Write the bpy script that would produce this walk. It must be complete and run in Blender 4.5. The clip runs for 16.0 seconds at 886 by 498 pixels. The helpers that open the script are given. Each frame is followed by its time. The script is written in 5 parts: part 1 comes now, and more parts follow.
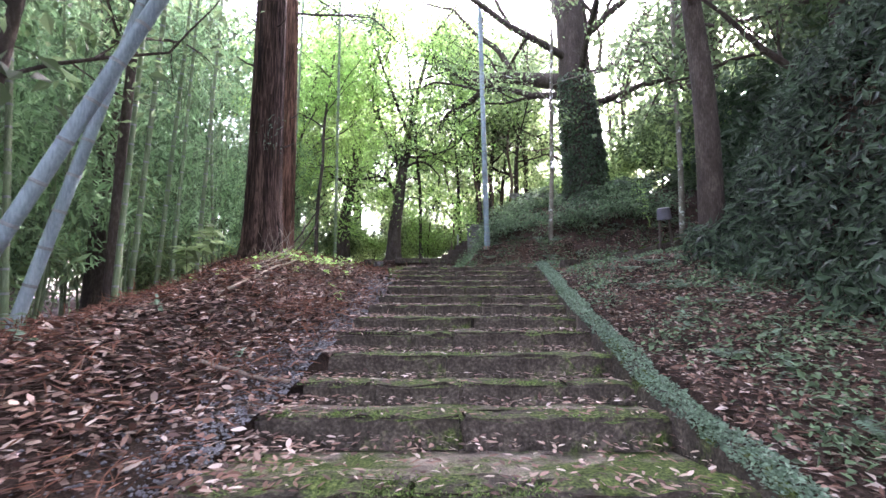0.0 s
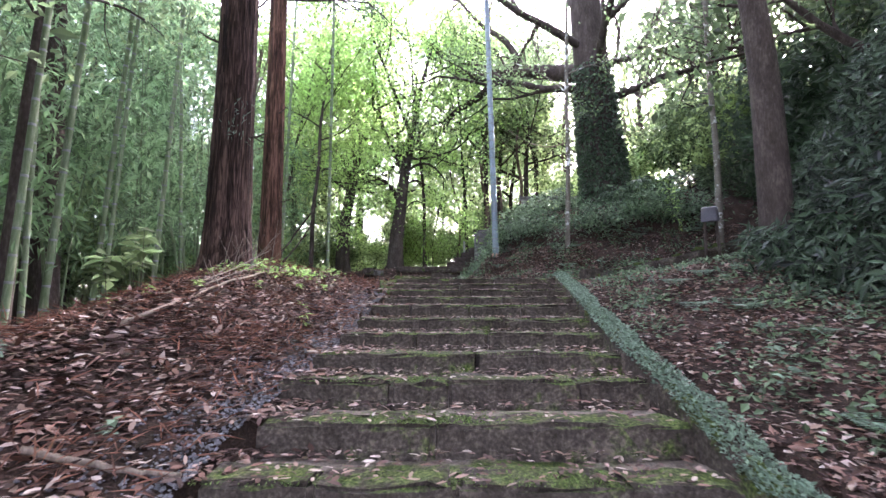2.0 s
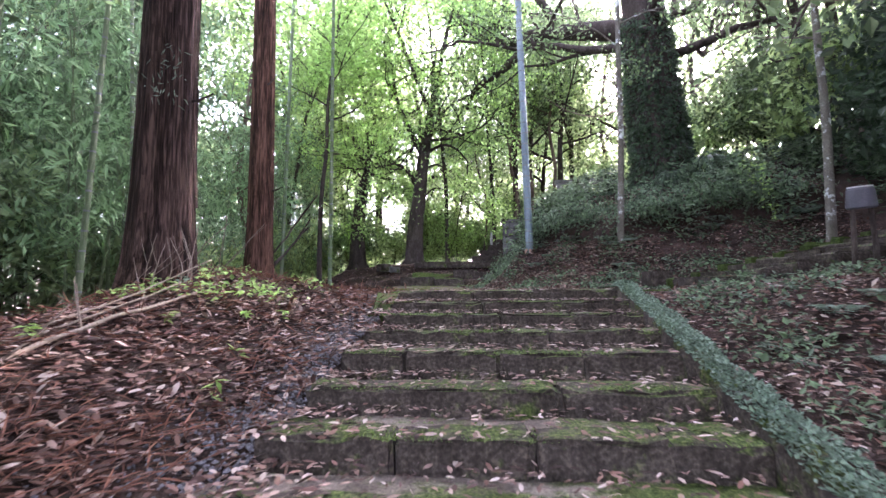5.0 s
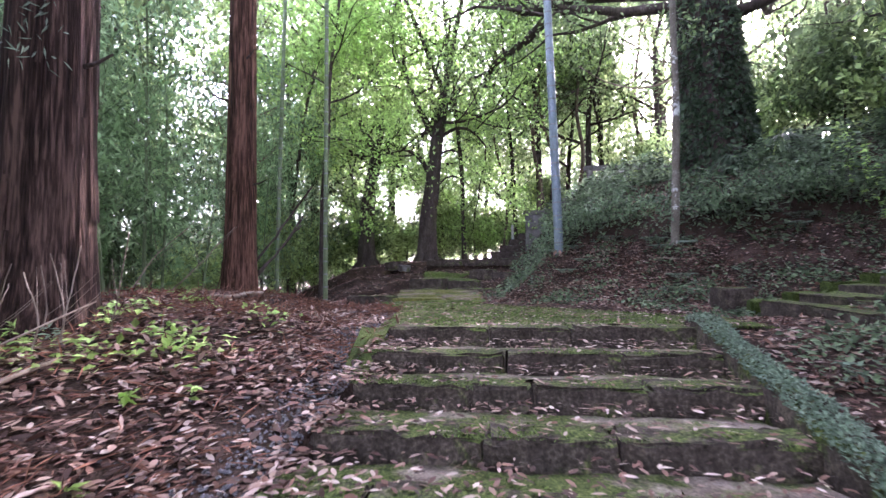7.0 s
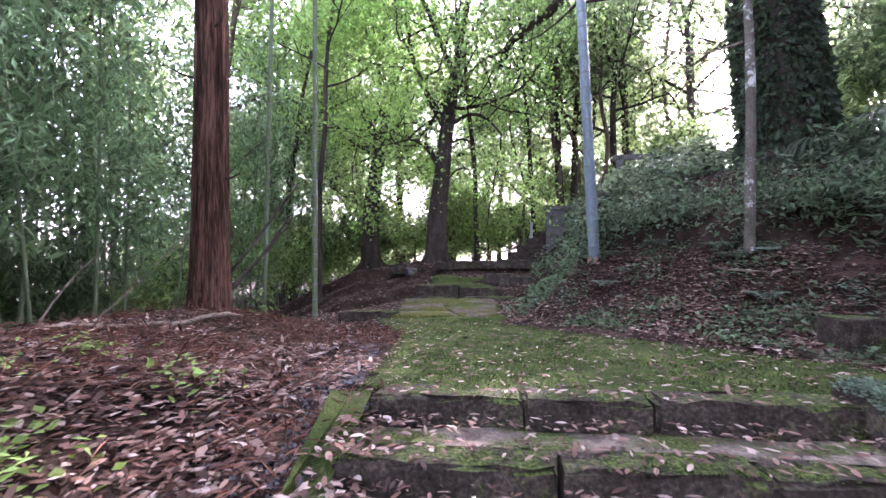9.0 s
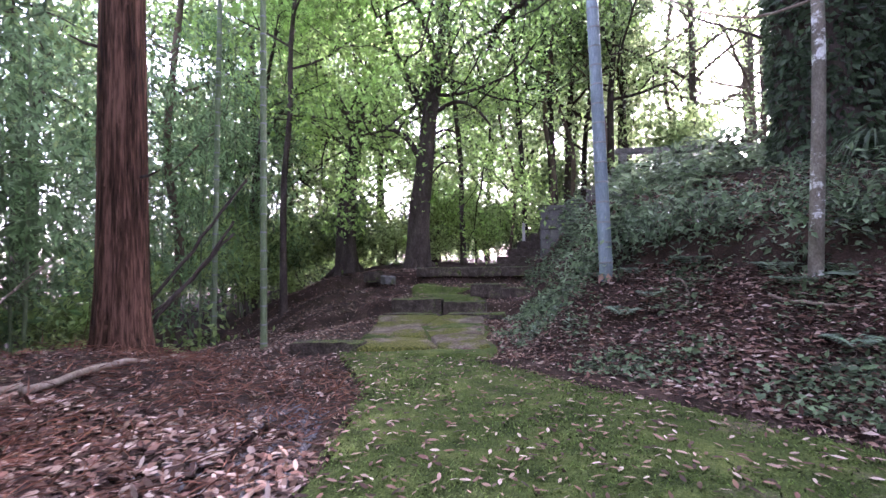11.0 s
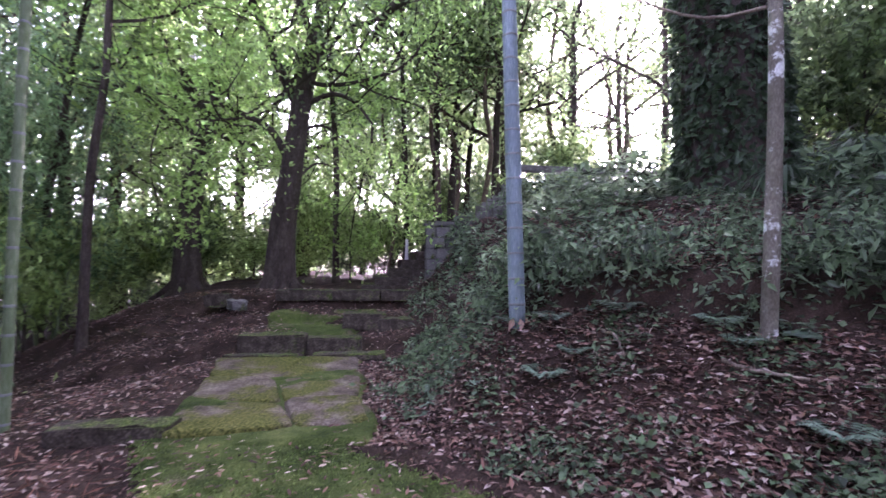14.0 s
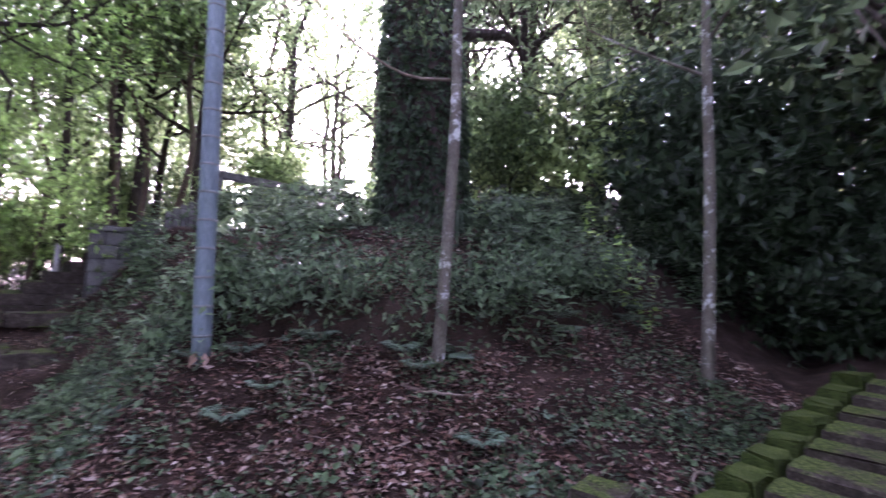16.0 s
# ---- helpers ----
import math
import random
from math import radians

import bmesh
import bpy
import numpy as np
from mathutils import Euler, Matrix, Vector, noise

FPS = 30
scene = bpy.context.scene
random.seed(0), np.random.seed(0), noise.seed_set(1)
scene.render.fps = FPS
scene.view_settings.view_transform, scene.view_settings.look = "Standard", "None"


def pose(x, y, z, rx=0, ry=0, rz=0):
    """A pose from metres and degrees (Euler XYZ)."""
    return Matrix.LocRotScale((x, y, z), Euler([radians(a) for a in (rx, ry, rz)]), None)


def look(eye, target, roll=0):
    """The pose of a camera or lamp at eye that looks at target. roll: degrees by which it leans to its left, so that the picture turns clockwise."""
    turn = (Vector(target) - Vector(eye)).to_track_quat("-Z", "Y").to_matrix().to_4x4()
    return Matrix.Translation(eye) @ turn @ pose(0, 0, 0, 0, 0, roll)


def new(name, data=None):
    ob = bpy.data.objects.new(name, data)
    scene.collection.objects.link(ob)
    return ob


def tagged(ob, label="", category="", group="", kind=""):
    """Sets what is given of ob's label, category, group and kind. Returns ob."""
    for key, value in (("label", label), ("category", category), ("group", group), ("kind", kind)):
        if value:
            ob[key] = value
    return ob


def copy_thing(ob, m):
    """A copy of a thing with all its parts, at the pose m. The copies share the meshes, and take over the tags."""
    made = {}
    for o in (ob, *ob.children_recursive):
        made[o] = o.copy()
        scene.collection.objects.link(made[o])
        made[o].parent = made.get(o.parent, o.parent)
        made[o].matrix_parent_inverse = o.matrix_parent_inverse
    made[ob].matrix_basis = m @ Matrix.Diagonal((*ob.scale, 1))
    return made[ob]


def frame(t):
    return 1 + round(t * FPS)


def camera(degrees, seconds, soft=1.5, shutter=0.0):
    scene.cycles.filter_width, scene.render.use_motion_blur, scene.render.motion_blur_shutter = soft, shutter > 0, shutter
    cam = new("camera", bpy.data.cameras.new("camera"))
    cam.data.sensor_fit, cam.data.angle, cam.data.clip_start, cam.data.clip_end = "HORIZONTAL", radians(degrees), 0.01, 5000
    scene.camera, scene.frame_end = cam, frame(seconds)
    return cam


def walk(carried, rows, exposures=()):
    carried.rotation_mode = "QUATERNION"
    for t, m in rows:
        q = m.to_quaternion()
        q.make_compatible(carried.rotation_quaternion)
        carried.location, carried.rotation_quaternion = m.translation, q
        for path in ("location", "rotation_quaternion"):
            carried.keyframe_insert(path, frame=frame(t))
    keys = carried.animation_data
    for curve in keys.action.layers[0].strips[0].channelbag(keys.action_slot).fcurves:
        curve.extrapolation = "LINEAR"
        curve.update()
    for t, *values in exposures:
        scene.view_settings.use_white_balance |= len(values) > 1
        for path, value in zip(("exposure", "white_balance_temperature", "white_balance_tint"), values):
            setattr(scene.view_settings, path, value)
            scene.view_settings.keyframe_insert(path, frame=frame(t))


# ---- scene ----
cam = camera(86.9, 16.0, shutter=0.4)
METRES, EYE, TILT, LEAN, TURN = 12.0, 1.45, 5.0, 0.0, 0.0
ROWS = [
    (0.0, 0.0, 0.0, 0.0, 0.0, 0.0, -0.0),
    (0.5, 0.0033, 0.0333, -0.0034, 0.02, 0.02, 0.02),
    (1.0, 0.0033, 0.0732, 0.0065, 0.36, 0.11, 0.08),
    (1.5, 0.0067, 0.1063, 0.006, 0.5, 0.26, 0.06),
    (2.0, 0.0118, 0.1357, 0.0027, 1.01, 0.84, 0.22),
    (2.5, 0.0122, 0.1734, 0.0143, 2.06, 1.14, 0.39),
    (3.0, 0.0123, 0.2022, 0.0142, 2.73, 0.92, 0.48),
    (3.5, 0.0138, 0.2306, 0.012, 2.96, 0.77, 0.54),
    (6.0, 0.023, 0.4208, 0.0382, 5.56, -1.86, 1.06),
    (6.5, 0.0242, 0.4595, 0.0453, 6.06, -2.24, 1.13),
    (7.0, 0.0204, 0.4999, 0.0521, 6.78, -2.44, 1.22),
    (7.5, 0.0179, 0.5363, 0.0522, 7.78, -2.64, 1.42),
    (8.0, 0.0148, 0.5736, 0.0594, 8.24, -2.78, 1.44),
    (10.5, -0.0049, 0.7533, 0.0778, 7.42, -4.03, 1.65),
    (11.0, -0.0021, 0.7883, 0.0862, 6.59, -4.2, 1.46),
    (11.5, -0.0042, 0.8186, 0.0813, 5.17, -4.36, 1.2),
    (12.0, -0.0107, 0.8504, 0.0905, 3.67, -4.43, 0.89),
    (12.5, -0.0122, 0.879, 0.0875, 1.76, -4.35, 0.52),
    (13.0, -0.0107, 0.9027, 0.0969, -0.47, -4.21, -0.04),
    (13.5, -0.0082, 0.914, 0.098, -3.86, -3.87, -0.73),
    (14.0, -0.012, 0.9411, 0.1012, -8.52, -3.35, -1.59),
    (14.5, -0.0099, 0.9595, 0.1118, -14.2, -2.63, -2.52),
    (15.0, -0.0046, 0.9607, 0.1125, -21.77, -1.78, -3.62),
    (15.5, -0.0009, 0.9577, 0.1132, -31.8, -0.72, -4.88),
    (16.0, 0.0023, 0.9513, 0.1141, -42.77, 0.58, -6.09),
]
walk(cam, [(t, pose(0, 0, EYE, TILT, LEAN, TURN) @ pose(METRES * x, METRES * y, METRES * z, 90 + pitch, roll, yaw)) for t, x, y, z, yaw, pitch, roll in ROWS],
     exposures=[(0.0, 4.8, 6100, 35), (8.0, 4.65, 5950, 45), (13.0, 4.6, 5800, 53), (16.0, 4.25, 5750, 58)])

# ---- world, sun ----
SUN_AZ, SUN_EL = radians(31.7), radians(26.0)
world = bpy.data.worlds.new("sky")
scene.world = world
world.use_nodes = True
wn = world.node_tree.nodes
sky = wn.new("ShaderNodeTexSky")
sky.sky_type, sky.sun_disc = "NISHITA", False
sky.sun_elevation, sky.sun_rotation = SUN_EL, SUN_AZ
sky.air_density, sky.dust_density, sky.ozone_density = 1.0, 3.0, 1.0
haze = wn.new("ShaderNodeHueSaturation")  # thin high haze whitens the sky
haze.inputs["Saturation"].default_value = 0.5
world.node_tree.links.new(sky.outputs[0], haze.inputs["Color"])
world.node_tree.links.new(haze.outputs[0], wn["Background"].inputs[0])
wn["Background"].inputs[1].default_value = 0.15
sun = new("sun", bpy.data.lights.new("sun", "SUN"))
sun.data.energy, sun.data.angle, sun.data.color = 2.3, radians(0.6), (1.0, 0.93, 0.82)
SUN_WAY = Vector((math.sin(SUN_AZ) * math.cos(SUN_EL), math.cos(SUN_AZ) * math.cos(SUN_EL), math.sin(SUN_EL)))
sun.matrix_world = look((SUN_WAY * 60)[:], (0, 0, 0))

# ---- materials ----
MATS = {}


def ramp(nt, stops):
    n = nt.nodes.new("ShaderNodeValToRGB")
    e = n.color_ramp.elements
    while len(e) < len(stops):
        e.new(0.5)
    for el, (p, c) in zip(e, stops):
        el.position, el.color = p, (*c, 1)
    return n


def noise_node(nt, scale, detail=4, vec=None, rough=0.6):
    n = nt.nodes.new("ShaderNodeTexNoise")
    n.inputs["Scale"].default_value, n.inputs["Detail"].default_value = scale, detail
    n.inputs["Roughness"].default_value = rough
    if vec:
        nt.links.new(vec, n.inputs["Vector"])
    return n


def base_mat(name, rough=0.8, metal=0.0, spec=0.3):
    m = bpy.data.materials.new(name)
    m.use_nodes = True
    b = m.node_tree.nodes["Principled BSDF"]
    b.inputs["Roughness"].default_value, b.inputs["Metallic"].default_value = rough, metal
    b.inputs["Specular IOR Level"].default_value = spec
    MATS[name] = m
    return m, m.node_tree, b


def coords(nt, scale=(1, 1, 1)):
    c = nt.nodes.new("ShaderNodeTexCoord")
    mp = nt.nodes.new("ShaderNodeMapping")
    mp.inputs["Scale"].default_value = scale
    nt.links.new(c.outputs["Object"], mp.inputs["Vector"])
    return mp.outputs[0]


def mix_col(nt, fac, a, b):
    n = nt.nodes.new("ShaderNodeMix")
    n.data_type = "RGBA"
    nt.links.new(fac, n.inputs[0])
    for sock, v in ((n.inputs[6], a), (n.inputs[7], b)):
        if isinstance(v, tuple):
            sock.default_value = (*v, 1)
        else:
            nt.links.new(v, sock)
    return n.outputs[2]


def bump(nt, b, h, strength, dist):
    n = nt.nodes.new("ShaderNodeBump")
    n.inputs["Strength"].default_value, n.inputs["Distance"].default_value = strength, dist
    nt.links.new(h, n.inputs["Height"])
    nt.links.new(n.outputs[0], b.inputs["Normal"])


def rough_mat(name, stops, big=2.0, fine=40.0, stretch=(1, 1, 1), rough=0.85, depth=0.02, strength=0.6, patch=None, patch_scale=1.2, edge=(0.48, 0.6), top=0.0):
    """Two scales of noise in colour, relief from both; patch: a second look in blotches (moss, lichen)."""
    m, nt, b = base_mat(name, rough, spec=0.15)
    v = coords(nt, stretch)
    n1, n2 = noise_node(nt, big, 5, v), noise_node(nt, fine, 4, v)
    add = nt.nodes.new("ShaderNodeMath")
    add.operation = "MULTIPLY_ADD"
    add.inputs[1].default_value = 0.5
    half = nt.nodes.new("ShaderNodeMath")
    half.operation = "MULTIPLY"
    half.inputs[1].default_value = 0.5
    nt.links.new(n2.outputs[0], half.inputs[0])
    nt.links.new(n1.outputs[0], add.inputs[0])
    nt.links.new(half.outputs[0], add.inputs[2])
    r = ramp(nt, stops)
    nt.links.new(add.outputs[0], r.inputs[0])
    col = r.outputs[0]
    if patch:
        n3 = noise_node(nt, patch_scale, 6, coords(nt), 0.7)
        mask = ramp(nt, [(edge[0], (0, 0, 0)), (edge[1], (1, 1, 1))])
        geo = nt.nodes.new("ShaderNodeNewGeometry")
        sep = nt.nodes.new("ShaderNodeSeparateXYZ")
        nt.links.new(geo.outputs["Normal"], sep.inputs[0])
        up = nt.nodes.new("ShaderNodeMath")
        up.operation = "MULTIPLY_ADD"
        up.inputs[1].default_value = top
        nt.links.new(sep.outputs[2], up.inputs[0])
        nt.links.new(n3.outputs[0], up.inputs[2])
        nt.links.new(up.outputs[0], mask.inputs[0])
        r2 = ramp(nt, patch)
        nt.links.new(n2.outputs[0], r2.inputs[0])
        col = mix_col(nt, mask.outputs[0], col, r2.outputs[0])
    nt.links.new(col, b.inputs["Base Color"])
    bump(nt, b, add.outputs[0], strength, depth)
    return m


def leaf_mat(name, stops, trans=0.5, rough=0.45):
    """Foliage: each leaf its own tone, light passing through."""
    m, nt, b = base_mat(name, rough, spec=0.22)
    g = nt.nodes.new("ShaderNodeNewGeometry")
    r = ramp(nt, stops)
    nt.links.new(g.outputs["Random Per Island"], r.inputs[0])
    nt.links.new(r.outputs[0], b.inputs["Base Color"])
    if trans:
        t = nt.nodes.new("ShaderNodeBsdfTranslucent")
        hs = nt.nodes.new("ShaderNodeHueSaturation")
        hs.inputs["Saturation"].default_value, hs.inputs["Value"].default_value = 0.79, 3.0
        nt.links.new(r.outputs[0], hs.inputs["Color"])
        nt.links.new(hs.outputs[0], t.inputs[0])
        mx = nt.nodes.new("ShaderNodeMixShader")
        mx.inputs[0].default_value = trans
        nt.links.new(b.outputs[0], mx.inputs[1])
        nt.links.new(t.outputs[0], mx.inputs[2])
        nt.links.new(mx.outputs[0], nt.nodes["Material Output"].inputs[0])
    return m


def three(c, k=0.45):
    return [(0.0, tuple(v * (1 - k) for v in c)), (0.5, c), (1.0, tuple(v * (1 + k) for v in c))]


MOSS = [(0.36, (0.012, 0.024, 0.005)), (0.5, (0.05, 0.076, 0.017)), (0.64, (0.12, 0.15, 0.042))]
rough_mat("soil", [(0.34, (0.008, 0.006, 0.004)), (0.5, (0.032, 0.021, 0.015)), (0.66, (0.095, 0.062, 0.047))], 3, 55, depth=0.05, rough=0.95)
# stone kept darker and tread paler, putting the risers' shade into the colour
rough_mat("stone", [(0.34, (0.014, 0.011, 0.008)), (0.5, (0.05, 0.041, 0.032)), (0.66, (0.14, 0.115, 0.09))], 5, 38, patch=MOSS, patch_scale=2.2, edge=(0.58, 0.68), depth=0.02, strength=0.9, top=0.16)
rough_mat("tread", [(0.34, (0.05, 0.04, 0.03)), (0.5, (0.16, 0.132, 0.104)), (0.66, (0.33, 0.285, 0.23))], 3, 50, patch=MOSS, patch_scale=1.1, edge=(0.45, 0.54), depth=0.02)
rough_mat("moss", MOSS, 2.5, 70, patch=[(0.35, (0.05, 0.05, 0.03)), (0.65, (0.16, 0.14, 0.09))], patch_scale=1.3, edge=(0.58, 0.68), depth=0.04, strength=1.0, rough=0.95)
rough_mat("flagstone", [(0.34, (0.03, 0.024, 0.018)), (0.5, (0.12, 0.098, 0.074)), (0.66, (0.27, 0.23, 0.18))], 3, 36, patch=[(0.36, (0.03, 0.035, 0.008)), (0.5, (0.075, 0.088, 0.019)), (0.64, (0.15, 0.15, 0.042))], patch_scale=0.8, edge=(0.42, 0.5), depth=0.06, strength=1.0, rough=0.95)
rough_mat("wall_stone", [(0.3, (0.05, 0.05, 0.045)), (0.5, (0.13, 0.13, 0.12)), (0.7, (0.25, 0.24, 0.22))], 4, 40, patch=MOSS, patch_scale=2, edge=(0.55, 0.65), depth=0.015)
rough_mat("gravel", [(0.3, (0.04, 0.04, 0.042)), (0.5, (0.12, 0.12, 0.125)), (0.7, (0.26, 0.26, 0.27))], 20, 90)
rough_mat("cedar_bark", [(0.4, (0.012, 0.007, 0.005)), (0.5, (0.07, 0.036, 0.023)), (0.6, (0.185, 0.1, 0.07))], 9, 45, stretch=(1, 1, 0.06), depth=0.05, strength=1.0, rough=0.95)
rough_mat("cedar_bark_dark", [(0.4, (0.009, 0.006, 0.005)), (0.5, (0.036, 0.022, 0.017)), (0.6, (0.12, 0.078, 0.06))], 9, 45, stretch=(1, 1, 0.06), depth=0.06, strength=1.0, rough=0.95)
rough_mat("bark", [(0.3, (0.02, 0.016, 0.013)), (0.5, (0.055, 0.044, 0.036)), (0.7, (0.12, 0.1, 0.085))], 6, 40, stretch=(1, 1, 0.3), depth=0.03, strength=0.8, rough=0.95)
rough_mat("pale_bark", [(0.3, (0.055, 0.047, 0.036)), (0.5, (0.12, 0.112, 0.085)), (0.7, (0.22, 0.205, 0.16))], 6, 60, stretch=(1, 1, 0.5), patch=[(0.3, (0.35, 0.37, 0.34)), (0.7, (0.6, 0.62, 0.58))], patch_scale=3.5, edge=(0.55, 0.6), depth=0.008)
rough_mat("pale_brown", [(0.3, (0.045, 0.034, 0.025)), (0.5, (0.11, 0.085, 0.062)), (0.7, (0.2, 0.16, 0.12))], 5, 50, stretch=(1, 1, 0.4), depth=0.01)
rough_mat("culm_blue", [(0.3, (0.1, 0.135, 0.14)), (0.5, (0.18, 0.235, 0.25)), (0.7, (0.3, 0.36, 0.37))], 3, 70, stretch=(1, 1, 0.15), rough=0.55, depth=0.002)
rough_mat("culm_green", [(0.3, (0.05, 0.08, 0.035)), (0.5, (0.12, 0.165, 0.085)), (0.7, (0.25, 0.29, 0.2))], 2, 60, stretch=(1, 1, 0.15), rough=0.5, depth=0.002)
rough_mat("node_ring", [(0.3, (0.1, 0.11, 0.105)), (0.7, (0.26, 0.28, 0.27))], 10, 50, rough=0.7)
rough_mat("dead_wood", [(0.3, (0.08, 0.062, 0.045)), (0.5, (0.19, 0.155, 0.12)), (0.7, (0.34, 0.29, 0.24))], 6, 60, stretch=(1, 1, 0.2), depth=0.01)
rough_mat("lamp_grey", [(0.3, (0.05, 0.05, 0.055)), (0.7, (0.11, 0.11, 0.12))], 3, 80, rough=0.6, depth=0.001)
rough_mat("white_post", [(0.3, (0.28, 0.28, 0.27)), (0.7, (0.48, 0.48, 0.46))], 3, 60, rough=0.7, depth=0.003)
leaf_mat("litter", [(0.0, (0.03, 0.016, 0.011)), (0.38, (0.085, 0.045, 0.032)), (0.62, (0.185, 0.1, 0.07)), (0.85, (0.29, 0.21, 0.165)), (1.0, (0.46, 0.38, 0.32))], 0, 0.6)
leaf_mat("needle_litter", three((0.17, 0.085, 0.055), 0.7), 0, 0.8)
leaf_mat("leaf_green", three((0.075, 0.12, 0.042), 0.55), 0.5)
leaf_mat("leaf_bright", three((0.11, 0.165, 0.052), 0.55), 0.55)
leaf_mat("leaf_bamboo", three((0.075, 0.14, 0.055), 0.65), 0.5)
leaf_mat("leaf_dark", three((0.035, 0.062, 0.03)), 0.3, 0.35)
leaf_mat("leaf_bank_dark", three((0.036, 0.06, 0.033), 0.85), 0.25, 0.35)
leaf_mat("leaf_shrub", three((0.12, 0.18, 0.05), 0.6), 0.65)
leaf_mat("leaf_mid", three((0.05, 0.08, 0.03), 0.5), 0.45, 0.4)
leaf_mat("leaf_bank", three((0.07, 0.112, 0.055), 0.75), 0.3, 0.4)
leaf_mat("leaf_ivy", three((0.105, 0.16, 0.105), 0.5), 0.2, 0.5)
leaf_mat("leaf_fresh", three((0.13, 0.23, 0.04)), 0.55)
leaf_mat("leaf_moss", three((0.068, 0.108, 0.024), 0.8), 0.2, 0.8)
leaf_mat("husk", three((0.3, 0.2, 0.15), 0.2), 0, 0.7)


# ---- mesh helpers ----
RNG = np.random.default_rng(7)


def mesh_of(name, V, F, mat, smooth=False):
    me = bpy.data.meshes.new(name)
    me.from_pydata(np.asarray(V, dtype=float).tolist(), [], F if isinstance(F, list) else np.asarray(F).tolist())
    me.materials.append(MATS[mat])
    if smooth:
        me.polygons.foreach_set("use_smooth", [True] * len(me.polygons))
    me.update()
    return me


def place(name, me, parent=None, label="", category="", group="", kind="", at=None):
    ob = new(name, me)
    if parent:
        ob.parent = parent
    if at is not None:
        ob.matrix_basis = at
    return tagged(ob, label, category, group, kind)


def unit(v):
    return v / np.maximum(np.linalg.norm(v, axis=-1, keepdims=True), 1e-9)


def leaves(P, A, N, L, W, fold=0.12):
    """Folded pointed leaves: base, two sides, tip; two triangles each."""
    n = len(P)
    A = unit(A)
    S = unit(np.cross(A, N))
    U = np.cross(S, A)
    L, W = np.broadcast_to(L, n)[:, None], np.broadcast_to(W, n)[:, None]
    mid = P + A * L * 0.42 + U * W * fold
    V = np.stack([P, mid + S * W / 2, P + A * L - U * L * 0.08, mid - S * W / 2], 1).reshape(-1, 3)
    i = np.arange(n)[:, None] * 4
    F = np.concatenate([i + [0, 1, 2], i + [0, 2, 3]], 1).reshape(-1, 3)
    return V, F


def oval_leaves(P, A, N, L, W, curl=0.15):
    """Oval leaves of six points with a slight curl; four triangles each."""
    n = len(P)
    A = unit(A)
    S = unit(np.cross(A, N))
    U = np.cross(S, A)
    L, W = np.broadcast_to(L, n)[:, None], np.broadcast_to(W, n)[:, None]
    c = np.random.default_rng(n).uniform(-0.6, 1, n)[:, None] * curl
    a, b = P + A * L * 0.28, P + A * L * 0.66 + U * L * c * 0.5
    V = np.stack([P, a + S * W * 0.42 + U * W * 0.1, b + S * W * 0.46 + U * W * 0.12, P + A * L + U * L * c, b - S * W * 0.46 + U * W * 0.12, a - S * W * 0.42 + U * W * 0.1], 1).reshape(-1, 3)
    i = np.arange(n)[:, None] * 6
    F = np.concatenate([i + [0, 1, 5], i + [1, 2, 5], i + [2, 4, 5], i + [2, 3, 4]], 1).reshape(-1, 3)
    return V, F


def join(pieces):
    V, F, k = [], [], 0
    for v, f in pieces:
        v = np.asarray(v, dtype=float)
        V.append(v)
        F += [[i + k for i in q] for q in (f.tolist() if isinstance(f, np.ndarray) else f)]
        k += len(v)
    return np.concatenate(V), F


def tube(path, radii, sides=8, cap=True, flute=0.0, lobes=7, seed=0):
    path = np.asarray(path, dtype=float)
    n = len(path)
    radii = np.broadcast_to(radii, n)
    T = unit(np.gradient(path, axis=0))
    ref = np.array([0.0, 1.0, 0.0]) if abs(T[0, 1]) < 0.8 else np.array([1.0, 0, 0])
    X = unit(np.cross(T, ref))
    Y = np.cross(T, X)
    a = np.arange(sides) / sides * 2 * np.pi
    r = radii[:, None] * (1 + flute * (np.sin(lobes * a + seed) + 0.5 * np.sin((2 * lobes + 3) * a + seed * 2)))[None, :]
    V = path[:, None] + r[..., None] * (np.cos(a)[None, :, None] * X[:, None] + np.sin(a)[None, :, None] * Y[:, None])
    V = V.reshape(-1, 3)
    i, j = np.meshgrid(np.arange(n - 1), np.arange(sides), indexing="ij")
    j2 = (j + 1) % sides
    F = np.stack([i * sides + j, i * sides + j2, (i + 1) * sides + j2, (i + 1) * sides + j], -1).reshape(-1, 4).tolist()
    if cap:
        F += [list(range(sides))[::-1], [(n - 1) * sides + k for k in range(sides)]]
    return V, F


def bez(pts, n=12):
    """A smooth line through a few points."""
    pts = np.asarray(pts, dtype=float)
    t = np.linspace(0, len(pts) - 1, n)
    out = []
    for u in t:
        k = min(int(u), len(pts) - 2)
        f = u - k
        p0, p1, p2, p3 = pts[max(k - 1, 0)], pts[k], pts[k + 1], pts[min(k + 2, len(pts) - 1)]
        out.append(0.5 * ((2 * p1) + (p2 - p0) * f + (2 * p0 - 5 * p1 + 4 * p2 - p3) * f * f + (3 * p1 - p0 - 3 * p2 + p3) * f ** 3))
    return np.array(out)


